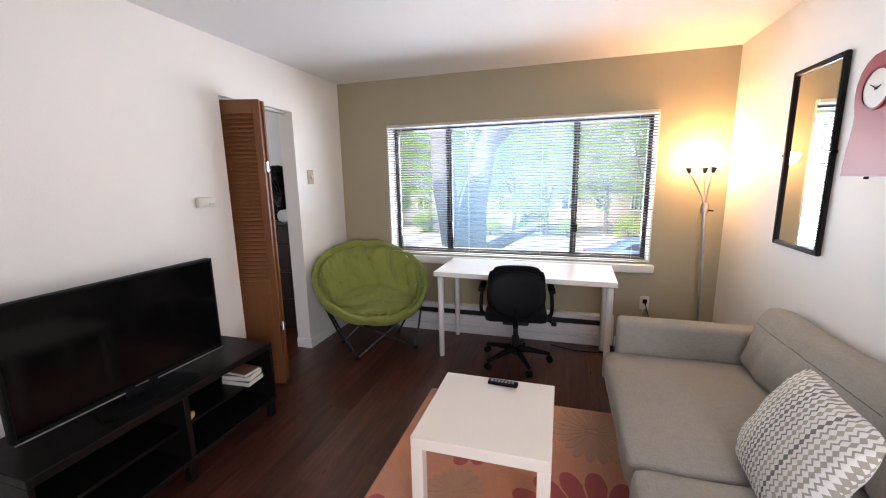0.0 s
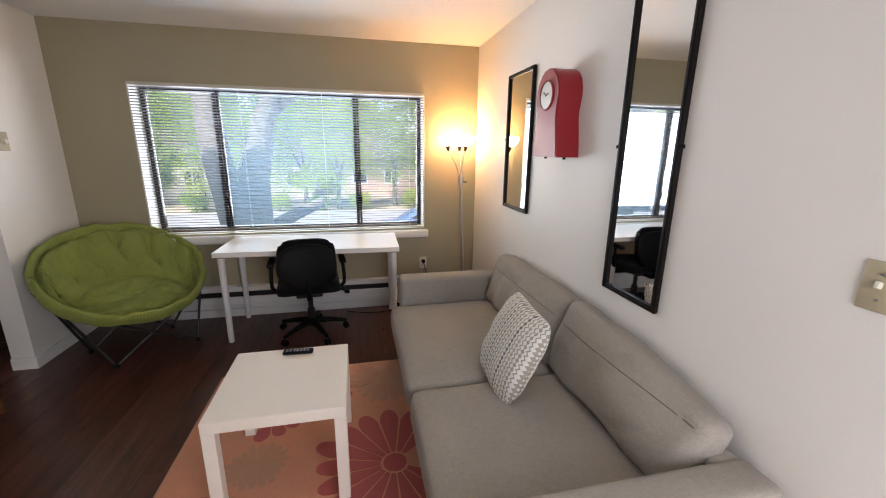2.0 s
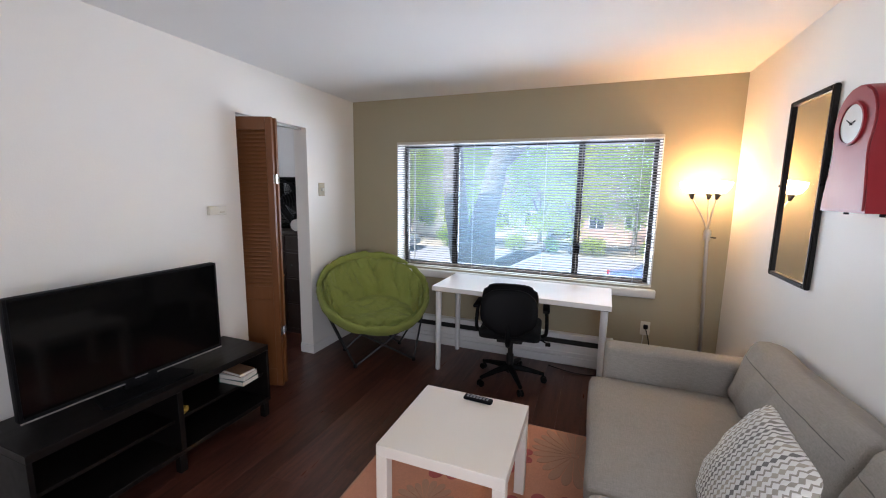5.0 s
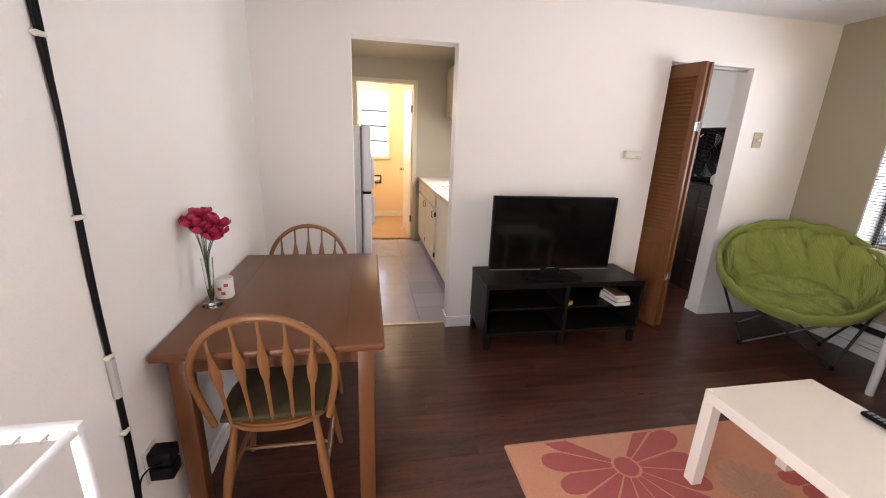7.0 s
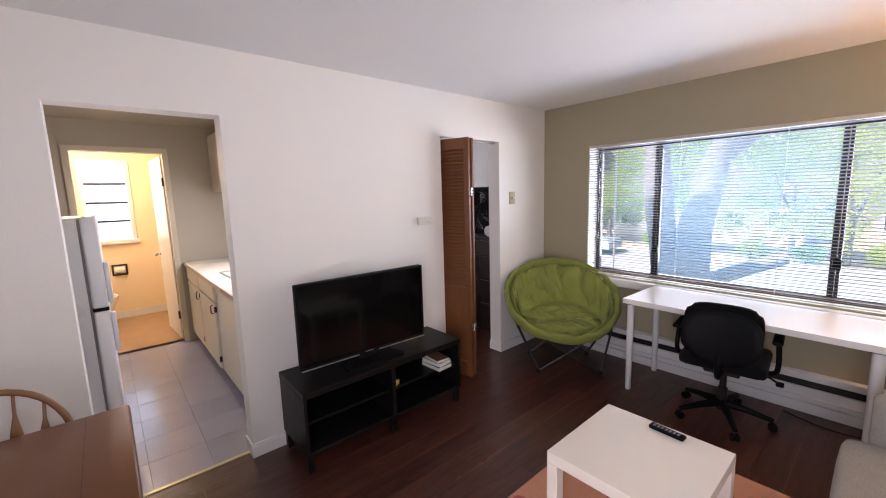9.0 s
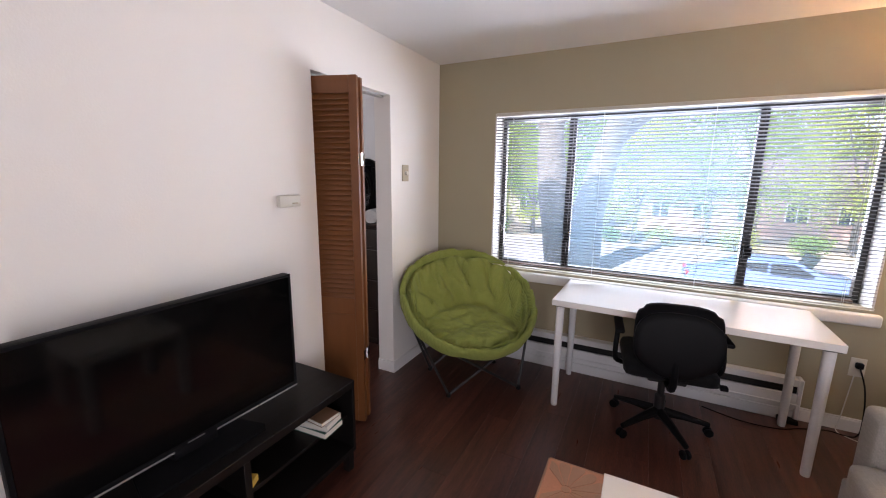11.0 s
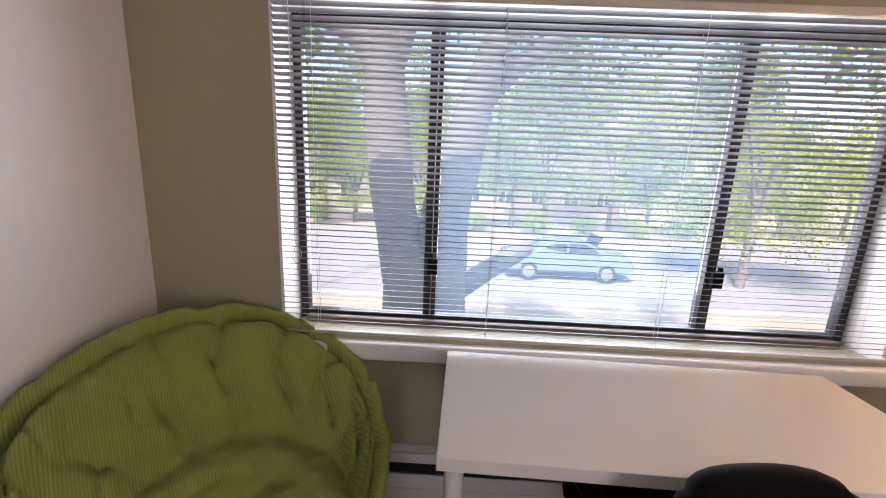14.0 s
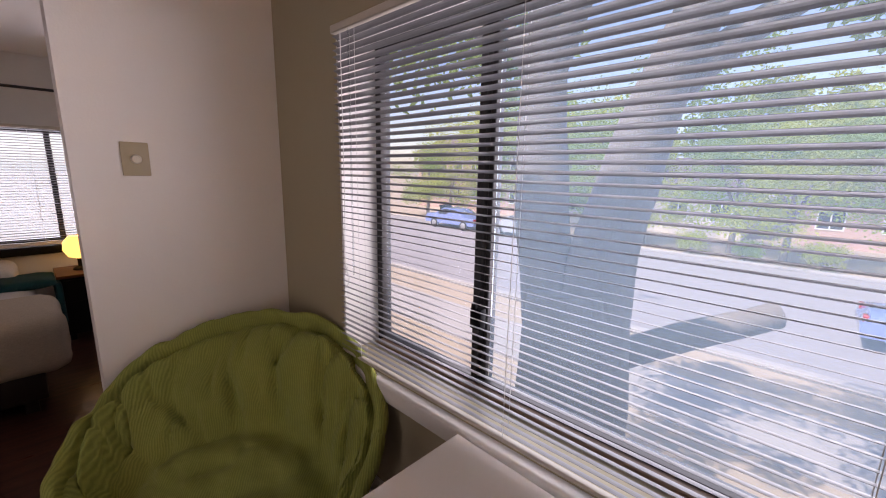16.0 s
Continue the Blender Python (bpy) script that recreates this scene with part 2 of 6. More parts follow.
def lathe(profile, n=24, cx=0, cy=0):
    """A turned shape from (radius, height) rows."""
    bm, rings = bmesh.new(), []
    for r, z in profile:
        rings.append([bm.verts.new((cx + max(r, 1e-4) * math.cos(2 * math.pi * j / n), cy + max(r, 1e-4) * math.sin(2 * math.pi * j / n), z)) for j in range(n)])
    for a, b in zip(rings, rings[1:]):
        for j in range(n):
            bm.faces.new((a[j], a[(j + 1) % n], b[(j + 1) % n], b[j]))
    bmesh.ops.remove_doubles(bm, verts=bm.verts[:], dist=3e-4)
    bmesh.ops.recalc_face_normals(bm, faces=bm.faces[:])
    return bm


def slab(outline, z0, z1, bev=0.0):
    """An upright prism over a 2D outline."""
    bm = bmesh.new()
    lo = [bm.verts.new((x, y, z0)) for x, y in outline]
    f = bm.faces.new(lo)
    r = bmesh.ops.extrude_face_region(bm, geom=[f])
    up = [v for v in r["geom"] if isinstance(v, bmesh.types.BMVert)]
    for v in up:
        v.co.z = z1
    bmesh.ops.recalc_face_normals(bm, faces=bm.faces[:])
    if bev:
        bmesh.ops.bevel(bm, geom=[e for e in bm.edges if e.verts[0].co.z == e.verts[1].co.z], offset=bev, segments=2, affect="EDGES")
    return bm


def turned(bm, m):
    bm.transform(m)
    return bm


def cushion(sx, sy, sz, bulge=0.03, n=10, r=0.05, seed=0, lump=0.006):
    """A soft block centred on x and y, from z 0 up, with rounded edges, a crown and creases."""
    bm = bmesh.new()
    bmesh.ops.create_cube(bm, size=1.0)
    bmesh.ops.subdivide_edges(bm, edges=bm.edges[:], cuts=n, use_grid_fill=True)
    h = Vector((sx / 2, sy / 2, sz / 2))
    for v in bm.verts:
        u = v.co * 2
        p = Vector((u.x * h.x, u.y * h.y, u.z * h.z))
        q = Vector((max(-h.x + r, min(h.x - r, p.x)), max(-h.y + r, min(h.y - r, p.y)), max(-h.z + r, min(h.z - r, p.z))))
        d = p - q
        if d.length > 1e-6:
            p = q + d.normalized() * r
        crown = (1 - u.x ** 2) * (1 - u.y ** 2)
        p.z += bulge * crown * (1 if u.z > 0 else -0.25)
        p += noise.noise_vector(Vector((p.x * 5 + seed * 7, p.y * 5, p.z * 5))) * lump
        v.co = p + Vector((0, 0, h.z))
    return bm


# ---- objects ----
def link_mesh(name, bm, material, parent=None, angle=40):
    me = bpy.data.meshes.new(name)
    bm.to_mesh(me)
    bm.free()
    me.materials.append(material)
    me.shade_smooth()
    me.set_sharp_from_angle(angle=radians(angle))
    ob = new(name, me)
    if parent is not None:
        ob.parent = parent
    return ob


def part(name, bm, material, parent, label="", angle=40):
    ob = link_mesh(name, bm, material, parent, angle)
    return tagged(ob, label=label)


def thing(name, m, label, category, group="", kind=""):
    ob = new(name)
    ob.empty_display_size = 0.1
    ob.matrix_basis = m if isinstance(m, Matrix) else pose(*m)
    return tagged(ob, label, category, group, kind)


def struct(name, bm, material, label, category="wall", angle=40):
    return tagged(link_mesh(name, bm, material, None, angle), label, category, "", "structure")


def piece(name, me, parent, m):
    ob = new(name, me)
    ob.parent = parent
    ob.matrix_basis = m
    return ob


def mesh_of(bm, material, name="piece"):
    me = bpy.data.meshes.new(name)
    bm.to_mesh(me)
    bm.free()
    me.materials.append(material)
    return me


# ---- structure ----
W, E, S, N, H = -1.81, 1.535, -0.46, 3.87, 2.40
WT = 0.135                     # thickness of the inner wall
WB = W - WT
KY0, KY1, BY0, BY1, DH = 0.14, 0.835, 2.43, 3.15, 2.043
WX0, WX1, WZ0, WZ1 = -1.304, 1.034, 0.765, 1.985
YO = 4.10                      # outer face of the window wall


def wall_with_holes(axis, a0, a1, d0, d1, holes):
    """An upright wall from a0 to a1 along x or y, d0 to d1 thick, with holes (b0, b1, z0, z1)."""
    bms = []

    def add(u0, u1, z0, z1):
        if u1 - u0 > 1e-4 and z1 - z0 > 1e-4:
            bms.append(box(u0, u1, d0, d1, z0, z1) if axis == "x" else box(d0, d1, u0, u1, z0, z1))
    u = a0
    for b0, b1, z0, z1 in sorted(holes):
        add(u, b0, 0, H)
        add(b0, b1, 0, z0)
        add(b0, b1, z1, H)
        u = b1
    add(u, a1, 0, H)
    return join(*bms)


struct("wall_west", wall_with_holes("y", S - 0.12, N, WB, W, [(KY0, KY1, 0, DH), (BY0, BY1, 0, DH)]), WHITE, "white painted living room wall with two openings")
struct("wall_north", wall_with_holes("x", WB, E, N, YO, [(WX0, WX1, WZ0, WZ1)]), OLIVE, "olive taupe accent wall around the window")
struct("wall_east", box(E, E + 0.15, S - 0.12, YO, 0, H), WHITE, "white painted wall behind the sofa")
struct("wall_south", wall_with_holes("x", W, E, S - 0.12, S, [(0.66, 1.44, 0.0, 2.03)]), WHITE, "white painted wall beside the dining table")
struct("ceiling", box(-6.4, E + 0.15, S - 0.9, YO + 0.0, H, H + 0.12), CEIL, "white flat plaster ceiling", "ceiling")
# ground under the floors
struct("floor", box(WB + 0.07, E, S, N, -0.10, -0.006), SUBFLOOR, "dark cherry laminate plank floor", "floor")


def run(name, segs, h=0.085, t=0.014, label="white painted baseboard"):
    """Baseboard pieces along the walls, each a bevelled board."""
    bms = []
    for x0, x1, y0, y1 in segs:
        bms.append(box(x0, x1, y0, y1, 0.0, h - 0.012))
        fx, fy = 0.004 if x1 - x0 < 0.05 else 0, 0.004 if y1 - y0 < 0.05 else 0
        bms.append(box(x0 + fx * (x0 > 0), x1 - fx * (x0 <= 0), y0 + fy * (y0 > 1), y1 - fy * (y0 <= 1), h - 0.012, h, 0.0))
    return struct(name, join(*bms), TRIM, label, "baseboard")


B = 0.014
run("baseboard_west", [(W, W + B, S, KY0), (W, W + B, KY1, BY0 + 0.0), (W, W + B, BY1, N), (WB, W + B, BY1 - B, BY1), (WB, W + B, KY1 - B, KY1)])
run("baseboard_north", [(W + B, -1.25, N - B, N), (0.80, E, N - B, N)])
run("baseboard_east", [(E - B, E, S, N - B)])
run("baseboard_south", [(W + B, 0.60, S, S + B)])

# ---- living room window ----
def bar(x0, x1, z0, z1, y0=4.025, y1=4.075, bev=0.003):
    return box(x0, x1, y0, y1, z0, z1, bev, 1)


win = thing("window_1", (0, 0, 0), "wide black aluminium sliding window in three panes", "window", kind="structure")
part("window_frame", join(bar(WX0 + 0.012, WX0 + 0.045, WZ0, WZ1), bar(WX1 - 0.045, WX1 - 0.012, WZ0, WZ1), bar(WX0 + 0.045, WX1 - 0.045, WZ0, WZ0 + 0.035), bar(WX0 + 0.045, WX1 - 0.045, WZ1 - 0.045, WZ1 - 0.012)), BLACKALU, win, "black aluminium frame")
for mx in (-0.735, 0.425):
    part("mullion", join(bar(mx - 0.026, mx + 0.004, WZ0 + 0.035, WZ1 - 0.045, 4.015, 4.07), bar(mx + 0.007, mx + 0.026, WZ0 + 0.035, WZ1 - 0.045, 4.03, 4.076)), BLACKALU, win)
    part("latch", join(box(mx - 0.012, mx + 0.032, 3.985, 4.015, 0.995, 1.065, 0.004), box(mx + 0.0, mx + 0.016, 3.975, 3.99, 1.065, 1.085, 0.003)), BLACKPL, win, "black window latch")
for a, b in ((WX0 + 0.05, -0.762), (-0.708, 0.398), (0.452, WX1 - 0.05)):
    g = part("pane", box(a, b, 4.048, 4.052, WZ0 + 0.035, WZ1 - 0.045), VEILED if -0.8 < a < 0.3 else HAZY, win)
    g.visible_shadow = False
part("lower_track", box(WX0 + 0.05, WX1 - 0.05, 3.985, 4.025, WZ0, WZ0 + 0.022, 0.003, 1), mat("brown_track", (0.16, 0.10, 0.07), None, 0.5), win, "brown sliding track")
struct("trim_window", join(box(WX0, WX0 + 0.012, N - 0.004, 4.09, WZ0, WZ1), box(WX1 - 0.012, WX1, N - 0.004, 4.09, WZ0, WZ1), box(WX0 + 0.012, WX1 - 0.012, N, 4.09, WZ1 - 0.012, WZ1)), TRIM, "white painted window reveal", "trim")
struct("window_sill", box(WX0 - 0.035, WX1 + 0.035, 3.83, 4.06, 0.675, WZ0 - 0.018, 0.012, 3), TRIM, "thick white painted window sill", "sill")

# ---- blind ----
HEADRAIL = mat("cream_metal_rail", (0.60, 0.56, 0.49), (0.54, 0.50, 0.43), 0.4, scale=9, fine=60, bump=0.02)

def blind(name, x0, x1, z0, z1, y, m, label, tilt=19.0):
    t = thing(name, m, label, "window blind")
    part("headrail", box(x0, x1, y - 0.018, y + 0.014, z1 - 0.026, z1, 0.003, 1), HEADRAIL, t, "cream metal headrail")
    part("bottom_rail", box(x0, x1, y - 0.011, y + 0.011, z0, z0 + 0.012, 0.003, 1), HEADRAIL, t)
    bm = bmesh.new()
    rows = []
    for i in range(4):
        u = -1 + 2 * i / 3
        rows.append([bm.verts.new((x, u * 0.0125, 0.0016 * (1 - u * u))) for x in (x0 + 0.002, x1 - 0.002)])
    for a, b in zip(rows, rows[1:]):
        bm.faces.new((a[0], a[1], b[1], b[0]))
    g = bmesh.ops.extrude_face_region(bm, geom=bm.faces[:])
    for v in g["geom"]:
        if isinstance(v, bmesh.types.BMVert):
            v.co.z += 0.0007
    bmesh.ops.recalc_face_normals(bm, faces=bm.faces[:])
    me = mesh_of(bm, SLAT, "slat")
    n = int((z1 - z0 - 0.05) / 0.0222)
    rnd = random.Random(5)
    for i in range(n):
        piece("slat", me, t, pose(0, y, z0 + 0.028 + i * (z1 - z0 - 0.066) / (n - 1), -tilt + rnd.uniform(-1.2, 1.2), rnd.uniform(-0.03, 0.03), 0))
    w = x1 - x0
    for f in (0.06, 0.34, 0.62, 0.94):
        cx = x0 + w * f
        for cy in (y - 0.0135, y + 0.0135):
            part("ladder_cord", tube([(cx, cy, z0 + 0.005), (cx, cy, z1 - 0.03)], 0.0009, 5), CORD, t)
    return t


bl = blind("venetian_blind", WX0 + 0.014, WX1 - 0.006, 0.776, 1.984, 3.852, (0, 0, 0), "white aluminium venetian blind with open slats, darkened as if backlit")
part("lift_cord", tube(smooth_path([(-1.225, 3.833, 1.95), (-1.222, 3.831, 1.4), (-1.228, 3.829, 1.16), (-1.205, 3.829, 1.10), (-1.222, 3.827, 1.06), (-1.24, 3.829, 1.09), (-1.215, 3.830, 1.14)]), 0.0016, 6), CORD, bl, "knotted white lift cord")
part("tilt_wand", tube([(-1.17, 3.829, 1.95), (-1.168, 3.825, 1.12)], 0.0035, 6), clear("clear_wand", (0.9, 0.92, 0.92)), bl)

# ---- neighbouring rooms ----
struct("wall_kitchen_end", wall_with_holes("y", -1.3, 1.6, -4.6, -4.5, [(0.11, 0.835, 0, 2.09)]), KITWALL, "greige kitchen end wall with bathroom doorway")
struct("wall_kitchen_north", wall_with_holes("x", -4.6, WB, 1.6, 1.72, [(-3.6, -2.6, 1.1, 1.95)]), KITWALL, "greige kitchen wall above the counter")
struct("wall_kitchen_south", box(-4.5, WB, -0.70, -0.58, 0, H), KITWALL, "greige kitchen wall behind the fridge")
# sheet added under the white ceiling so the greige wall seems to run on
struct("kitchen_ceiling_sheet", box(-4.5, WB, -0.58, 1.6, H - 0.012, H - 0.004), KITWALL, "thin greige sheet added below the kitchen ceiling to continue the wall", "ceiling")
struct("wall_bath_end", wall_with_holes("y", -1.3, 1.12, -6.37, -6.25, [(0.13, 0.585, 1.09, 2.10)]), YELLOW, "pale yellow bathroom wall with a small window")
struct("wall_bath_north", box(-6.25, -4.6, 1.0, 1.12, 0, H), YELLOW, "pale yellow bathroom side wall")
struct("wall_bath_south", box(-6.37, -4.6, -1.42, -1.3, 0, H), YELLOW, "pale yellow bathroom side wall")
struct("wall_bath_inner", join(box(-4.606, -4.602, -1.3, 0.11, 0, H), box(-4.606, -4.602, 0.835, 1.0, 0, H), box(-4.606, -4.602, 0.11, 0.835, 2.09, H)), YELLOW, "pale yellow bathroom wall face")
struct("floor_bathroom", box(-6.25, -4.55, -1.3, 1.0, -0.10, 0.0), BATHFLOOR, "tan vinyl bathroom floor", "floor")
struct("floor_kitchen", box(-4.55, WB + 0.07, -0.58, 1.6, -0.10, -0.004), SUBFLOOR, "grey vinyl tile kitchen floor", "floor")
struct("threshold", box(WB + 0.055, WB + 0.08, KY0, KY1, -0.003, 0.006, 0.002, 1), mat("pale_brass_strip", (0.62, 0.55, 0.33), None, 0.35, 0.5), "pale metal threshold strip in the kitchen opening", "threshold")
struct("trim_bath_door", join(box(-4.5, -4.485, 0.835, 0.885, 0, 2.14), box(-4.5, -4.485, 0.06, 0.11, 0, 2.14), box(-4.5, -4.485, 0.11, 0.835, 2.09, 2.14)), mat("cream_trim", (0.66, 0.56, 0.38), None, 0.4), "cream painted door trim", "trim")
run("baseboard_bath", [(-6.25, -6.236, -1.3, 1.0)], 0.10)
bw = thing("window_2", (0, 0, 0), "small white bathroom window with four stacked panes", "window", kind="structure")
part("window_frame", join(box(-6.265, -6.225, 0.09, 0.14, 1.03, 2.15, 0.004, 1), box(-6.265, -6.225, 0.575, 0.625, 1.03, 2.15, 0.004, 1), box(-6.265, -6.225, 0.14, 0.575, 2.09, 2.15, 0.004, 1)), TRIM, bw)
part("window_sill", box(-6.265, -6.205, 0.07, 0.645, 1.03, 1.09, 0.006), TRIM, bw)
for z in (1.34, 1.59, 1.84):
    part("muntin", box(-6.30, -6.28, 0.14, 0.575, z - 0.012, z + 0.012, 0.003, 1), BLACKALU, bw)
for z in (1.10, 1.352, 1.602, 1.852):
    part("pane", box(-6.293, -6.289, 0.14, 0.575, z, z + 0.236), MILKY, bw).visible_shadow = False
bd = thing("door_1", pose(-4.60, 0.825, 0, 0, 0, 184), "white bathroom door standing open inward", "door", kind="structure")
part("door_panel", box(0.01, 0.69, -0.035, 0.0, 0.01, 2.07, 0.003, 1), TRIM, bd)
part("door_knob", join(lathe([(0.0, 0.0), (0.024, 0.004), (0.012, 0.012), (0.012, 0.028), (0.027, 0.042), (0.02, 0.062), (0, 0.066)], 16)), CHROME, bd).matrix_basis = pose(0.62, 0.0, 0.95, -90, 0, 0)
for z in (0.25, 1.75):
    part("hinge", box(-0.004, 0.03, -0.01, 0.006, z, z + 0.09, 0.002, 1), BLACKALU, bd)
struct("wall_bedroom_west", wall_with_holes("y", 1.0, 4.05, -5.12, -5.0, [(2.72, 3.86, 0.80, 1.80)]), WHITE, "white bedroom wall with a window")
struct("wall_bedroom_north", box(-5.12, WB, 4.0, 4.1, 0, H), GREYJAMB, "pale grey bedroom wall behind the dresser")
struct("wall_bedroom_south", box(-5.0, WB, 1.72, 1.80, 0, H), WHITE, "white bedroom wall")
struct("floor_bedroom", box(-5.0, WB + 0.07, 1.80, 4.0, -0.10, 0.0), PLANK, "dark laminate bedroom floor", "floor")
b2 = thing("window_3", (0, 0, 0), "black framed bedroom window", "window", kind="structure")
part("window_frame", join(box(-5.08, -5.05, 2.72, 2.755, 0.80, 1.80), box(-5.08, -5.05, 3.825, 3.86, 0.80, 1.80), box(-5.08, -5.05, 3.21, 3.25, 0.83, 1.77), box(-5.08, -5.05, 2.755, 3.825, 0.80, 0.83), box(-5.08, -5.05, 2.755, 3.825, 1.77, 1.80)), BLACKALU, b2)
part("pane", box(-5.067, -5.063, 2.755, 3.825, 0.83, 1.77), VEILED, b2).visible_shadow = False
part("window_sill", box(-5.04, -4.94, 2.68, 3.90, 0.70, 0.775, 0.008), BLACKWOOD, b2, "dark wooden window sill")
blind("venetian_blind", -0.56, 0.56, 0.80, 1.82, 0.0, pose(-4.975, 3.29, 0, 0, 0, 90), "white venetian blind in the bedroom window")

# ---- outside ----
GZ = -2.35
GROUND = mat("sunlit_lawn_and_dust", (0.38, 0.32, 0.25), (0.29, 0.24, 0.17), 0.9, scale=0.6, fine=20, bump=0.3)
ASPHALT = mat("asphalt", (0.27, 0.26, 0.265), (0.21, 0.205, 0.21), 0.85, scale=0.8, fine=60, bump=0.2)
CONCRETE = mat("concrete_path", (0.34, 0.33, 0.31), (0.28, 0.27, 0.255), 0.85, scale=1.2, fine=50, bump=0.15)
BARK = mat("grey_bark", (0.22, 0.19, 0.16), (0.13, 0.11, 0.09), 0.9, scale=7, fine=40, bump=0.8, stretch=(2, 2, 0.4))
LEAF = mat("leaf_green", (0.19, 0.29, 0.045), (0.12, 0.20, 0.03), 0.6, scale=3, fine=30, bump=0.05)
LEAF2 = mat("leaf_yellow_green", (0.33, 0.38, 0.05), (0.23, 0.28, 0.035), 0.6, scale=3, fine=30, bump=0.05)


def leaf_light(m, color):
    """Thin leaves let sunlight through."""
    N, L = m.node_tree.nodes, m.node_tree.links
    tl, mx = N.new("ShaderNodeBsdfTranslucent"), N.new("ShaderNodeMixShader")
    tl.inputs[0].default_value = (*color, 1)
    mx.inputs[0].default_value = 0.4
    L.new(N["Principled BSDF"].outputs[0], mx.inputs[1])
    L.new(tl.outputs[0], mx.inputs[2])
    L.new(mx.outputs[0], N["Material Output"].inputs[0])


leaf_light(LEAF, (0.40, 0.55, 0.07))
leaf_light(LEAF2, (0.60, 0.66, 0.08))
LEAFR = mat("leaf_plum_red", (0.17, 0.06, 0.05), (0.11, 0.04, 0.04), 0.6, scale=3, fine=30, bump=0.05)
struct("ground", box(-300, 300, YO + 0.02, 400, GZ - 0.3, GZ), GROUND, "sunlit dry lawn and dirt", "ground")
struct("ground_west", box(-300, -6.4, -200, YO + 0.02, GZ - 0.3, GZ), GROUND, "sunlit dry lawn", "ground")
struct("pavement", box(-60, 60, 9.6, 11.4, GZ, GZ + 0.03), CONCRETE, "pale concrete pavement", "pavement")
struct("road", box(-60, 60, 13.2, 24.8, GZ, GZ + 0.004), ASPHALT, "grey asphalt street in sun and shade", "road")
struct("kerb", join(box(-60, 60, 12.95, 13.2, GZ, GZ + 0.13, 0.02), box(-60, 60, 24.8, 25.05, GZ, GZ + 0.13, 0.02)), CONCRETE, "concrete kerb", "kerb")


def leaves(centers, count, size, seed, spread=1.0):
    """Many small folded leaves scattered about several clumps."""
    rnd = random.Random(seed)
    verts, faces = [], []
    for i in range(count):
        c, r = centers[rnd.randrange(len(centers))]
        d = Vector((rnd.gauss(0, 1), rnd.gauss(0, 1), rnd.gauss(0, 0.8)))
        d = d.normalized() * r * rnd.random() ** 0.4 * spread
        p = Vector(c) + d
        q = Euler((rnd.uniform(-1.2, 1.2), rnd.uniform(-1.2, 1.2), rnd.uniform(0, 6.3))).to_matrix()
        s, k = size * rnd.uniform(0.6, 1.4), len(verts)
        for v in ((0, -0.5, 0), (0.28, 0.0, 0.08), (0, 0.55, 0), (-0.28, 0.0, 0.08)):
            verts.append(p + q @ Vector(v) * s)
        faces += [(k, k + 1, k + 2), (k, k + 2, k + 3)]
    me = bpy.data.meshes.new("leaves")
    me.from_pydata([tuple(v) for v in verts], [], faces)
    return me


def leafy(name, me, material, parent, label=""):
    me.materials.append(material)
    ob = new(name, me)
    ob.parent = parent
    return tagged(ob, label=label)


def tree(m, stems, clumps, count, size, seed, label, material=LEAF):
    t = thing("tree", m, label, "tree")
    bms = []
    for pts, r0, r1 in stems:
        p = smooth_path(pts, 5)
        rs = [r0 + (r1 - r0) * i / (len(p) - 1) for i in range(len(p))]
        bms.append(tube(p, rs, 12))
    b = join(*bms)
    for v in b.verts:
        v.co += noise.noise_vector(v.co * 2.3) * 0.03
    part("trunk", b, BARK, t, "grey bark trunk with spreading limbs")
    leafy("crown", leaves(clumps, count, size, seed), material, t, "loose green leafy crown")
    return t


rt = random.Random(11)
tree((-0.81, 4.95, 0.0), [
    ([(0.02, 0.02, GZ - 0.05), (0.0, 0, -1.2), (0.0, 0, 0.3), (-0.02, 0, 0.92)], 0.36, 0.25),
    ([(-0.10, 0, 0.62), (-0.20, 0.0, 1.05), (-0.26, 0, 1.48), (-0.29, 0.02, 1.85), (-0.30, 0.05, 2.3), (-0.20, 0.15, 3.2), (-0.10, 0.3, 5.2)], 0.175, 0.06),
    ([(-0.29, 0.02, 1.88), (-0.40, 0.05, 2.10), (-0.62, 0.1, 2.28), (-1.1, 0.3, 2.45), (-1.9, 0.6, 2.6)], 0.10, 0.035),
    ([(-0.28, 0.03, 2.0), (-0.16, 0.1, 2.35), (0.0, 0.3, 2.9), (0.2, 0.5, 4.2)], 0.085, 0.03),
    ([(0.08, 0, 0.60), (0.11, 0.0, 1.05), (0.17, 0.0, 1.41), (0.24, 0.02, 1.72), (0.33, 0.05, 2.05), (0.46, 0.1, 2.45), (0.8, 0.3, 3.8), (1.1, 0.5, 5.6)], 0.175, 0.06),
    ([(0.26, 0.03, 1.8), (0.60, 0.25, 2.15), (1.1, 0.6, 2.5), (2.0, 1.1, 3.0)], 0.085, 0.03),
    ([(0.10, 0.08, 0.50), (0.32, 0.25, 0.62), (0.55, 0.42, 0.73), (0.78, 0.60, 0.83)], 0.085, 0.062)],
    [((rt.uniform(-3, 3.6), rt.uniform(-0.2, 2.8), rt.uniform(2.5, 6.0)), rt.uniform(0.4, 0.9)) for _ in range(46)], 22000, 0.09, 1, "large forked street tree with grey bark near the window")
FAR = [(9.5, 16.0, 7.5, LEAF2)]
rz_ = random.Random(77)
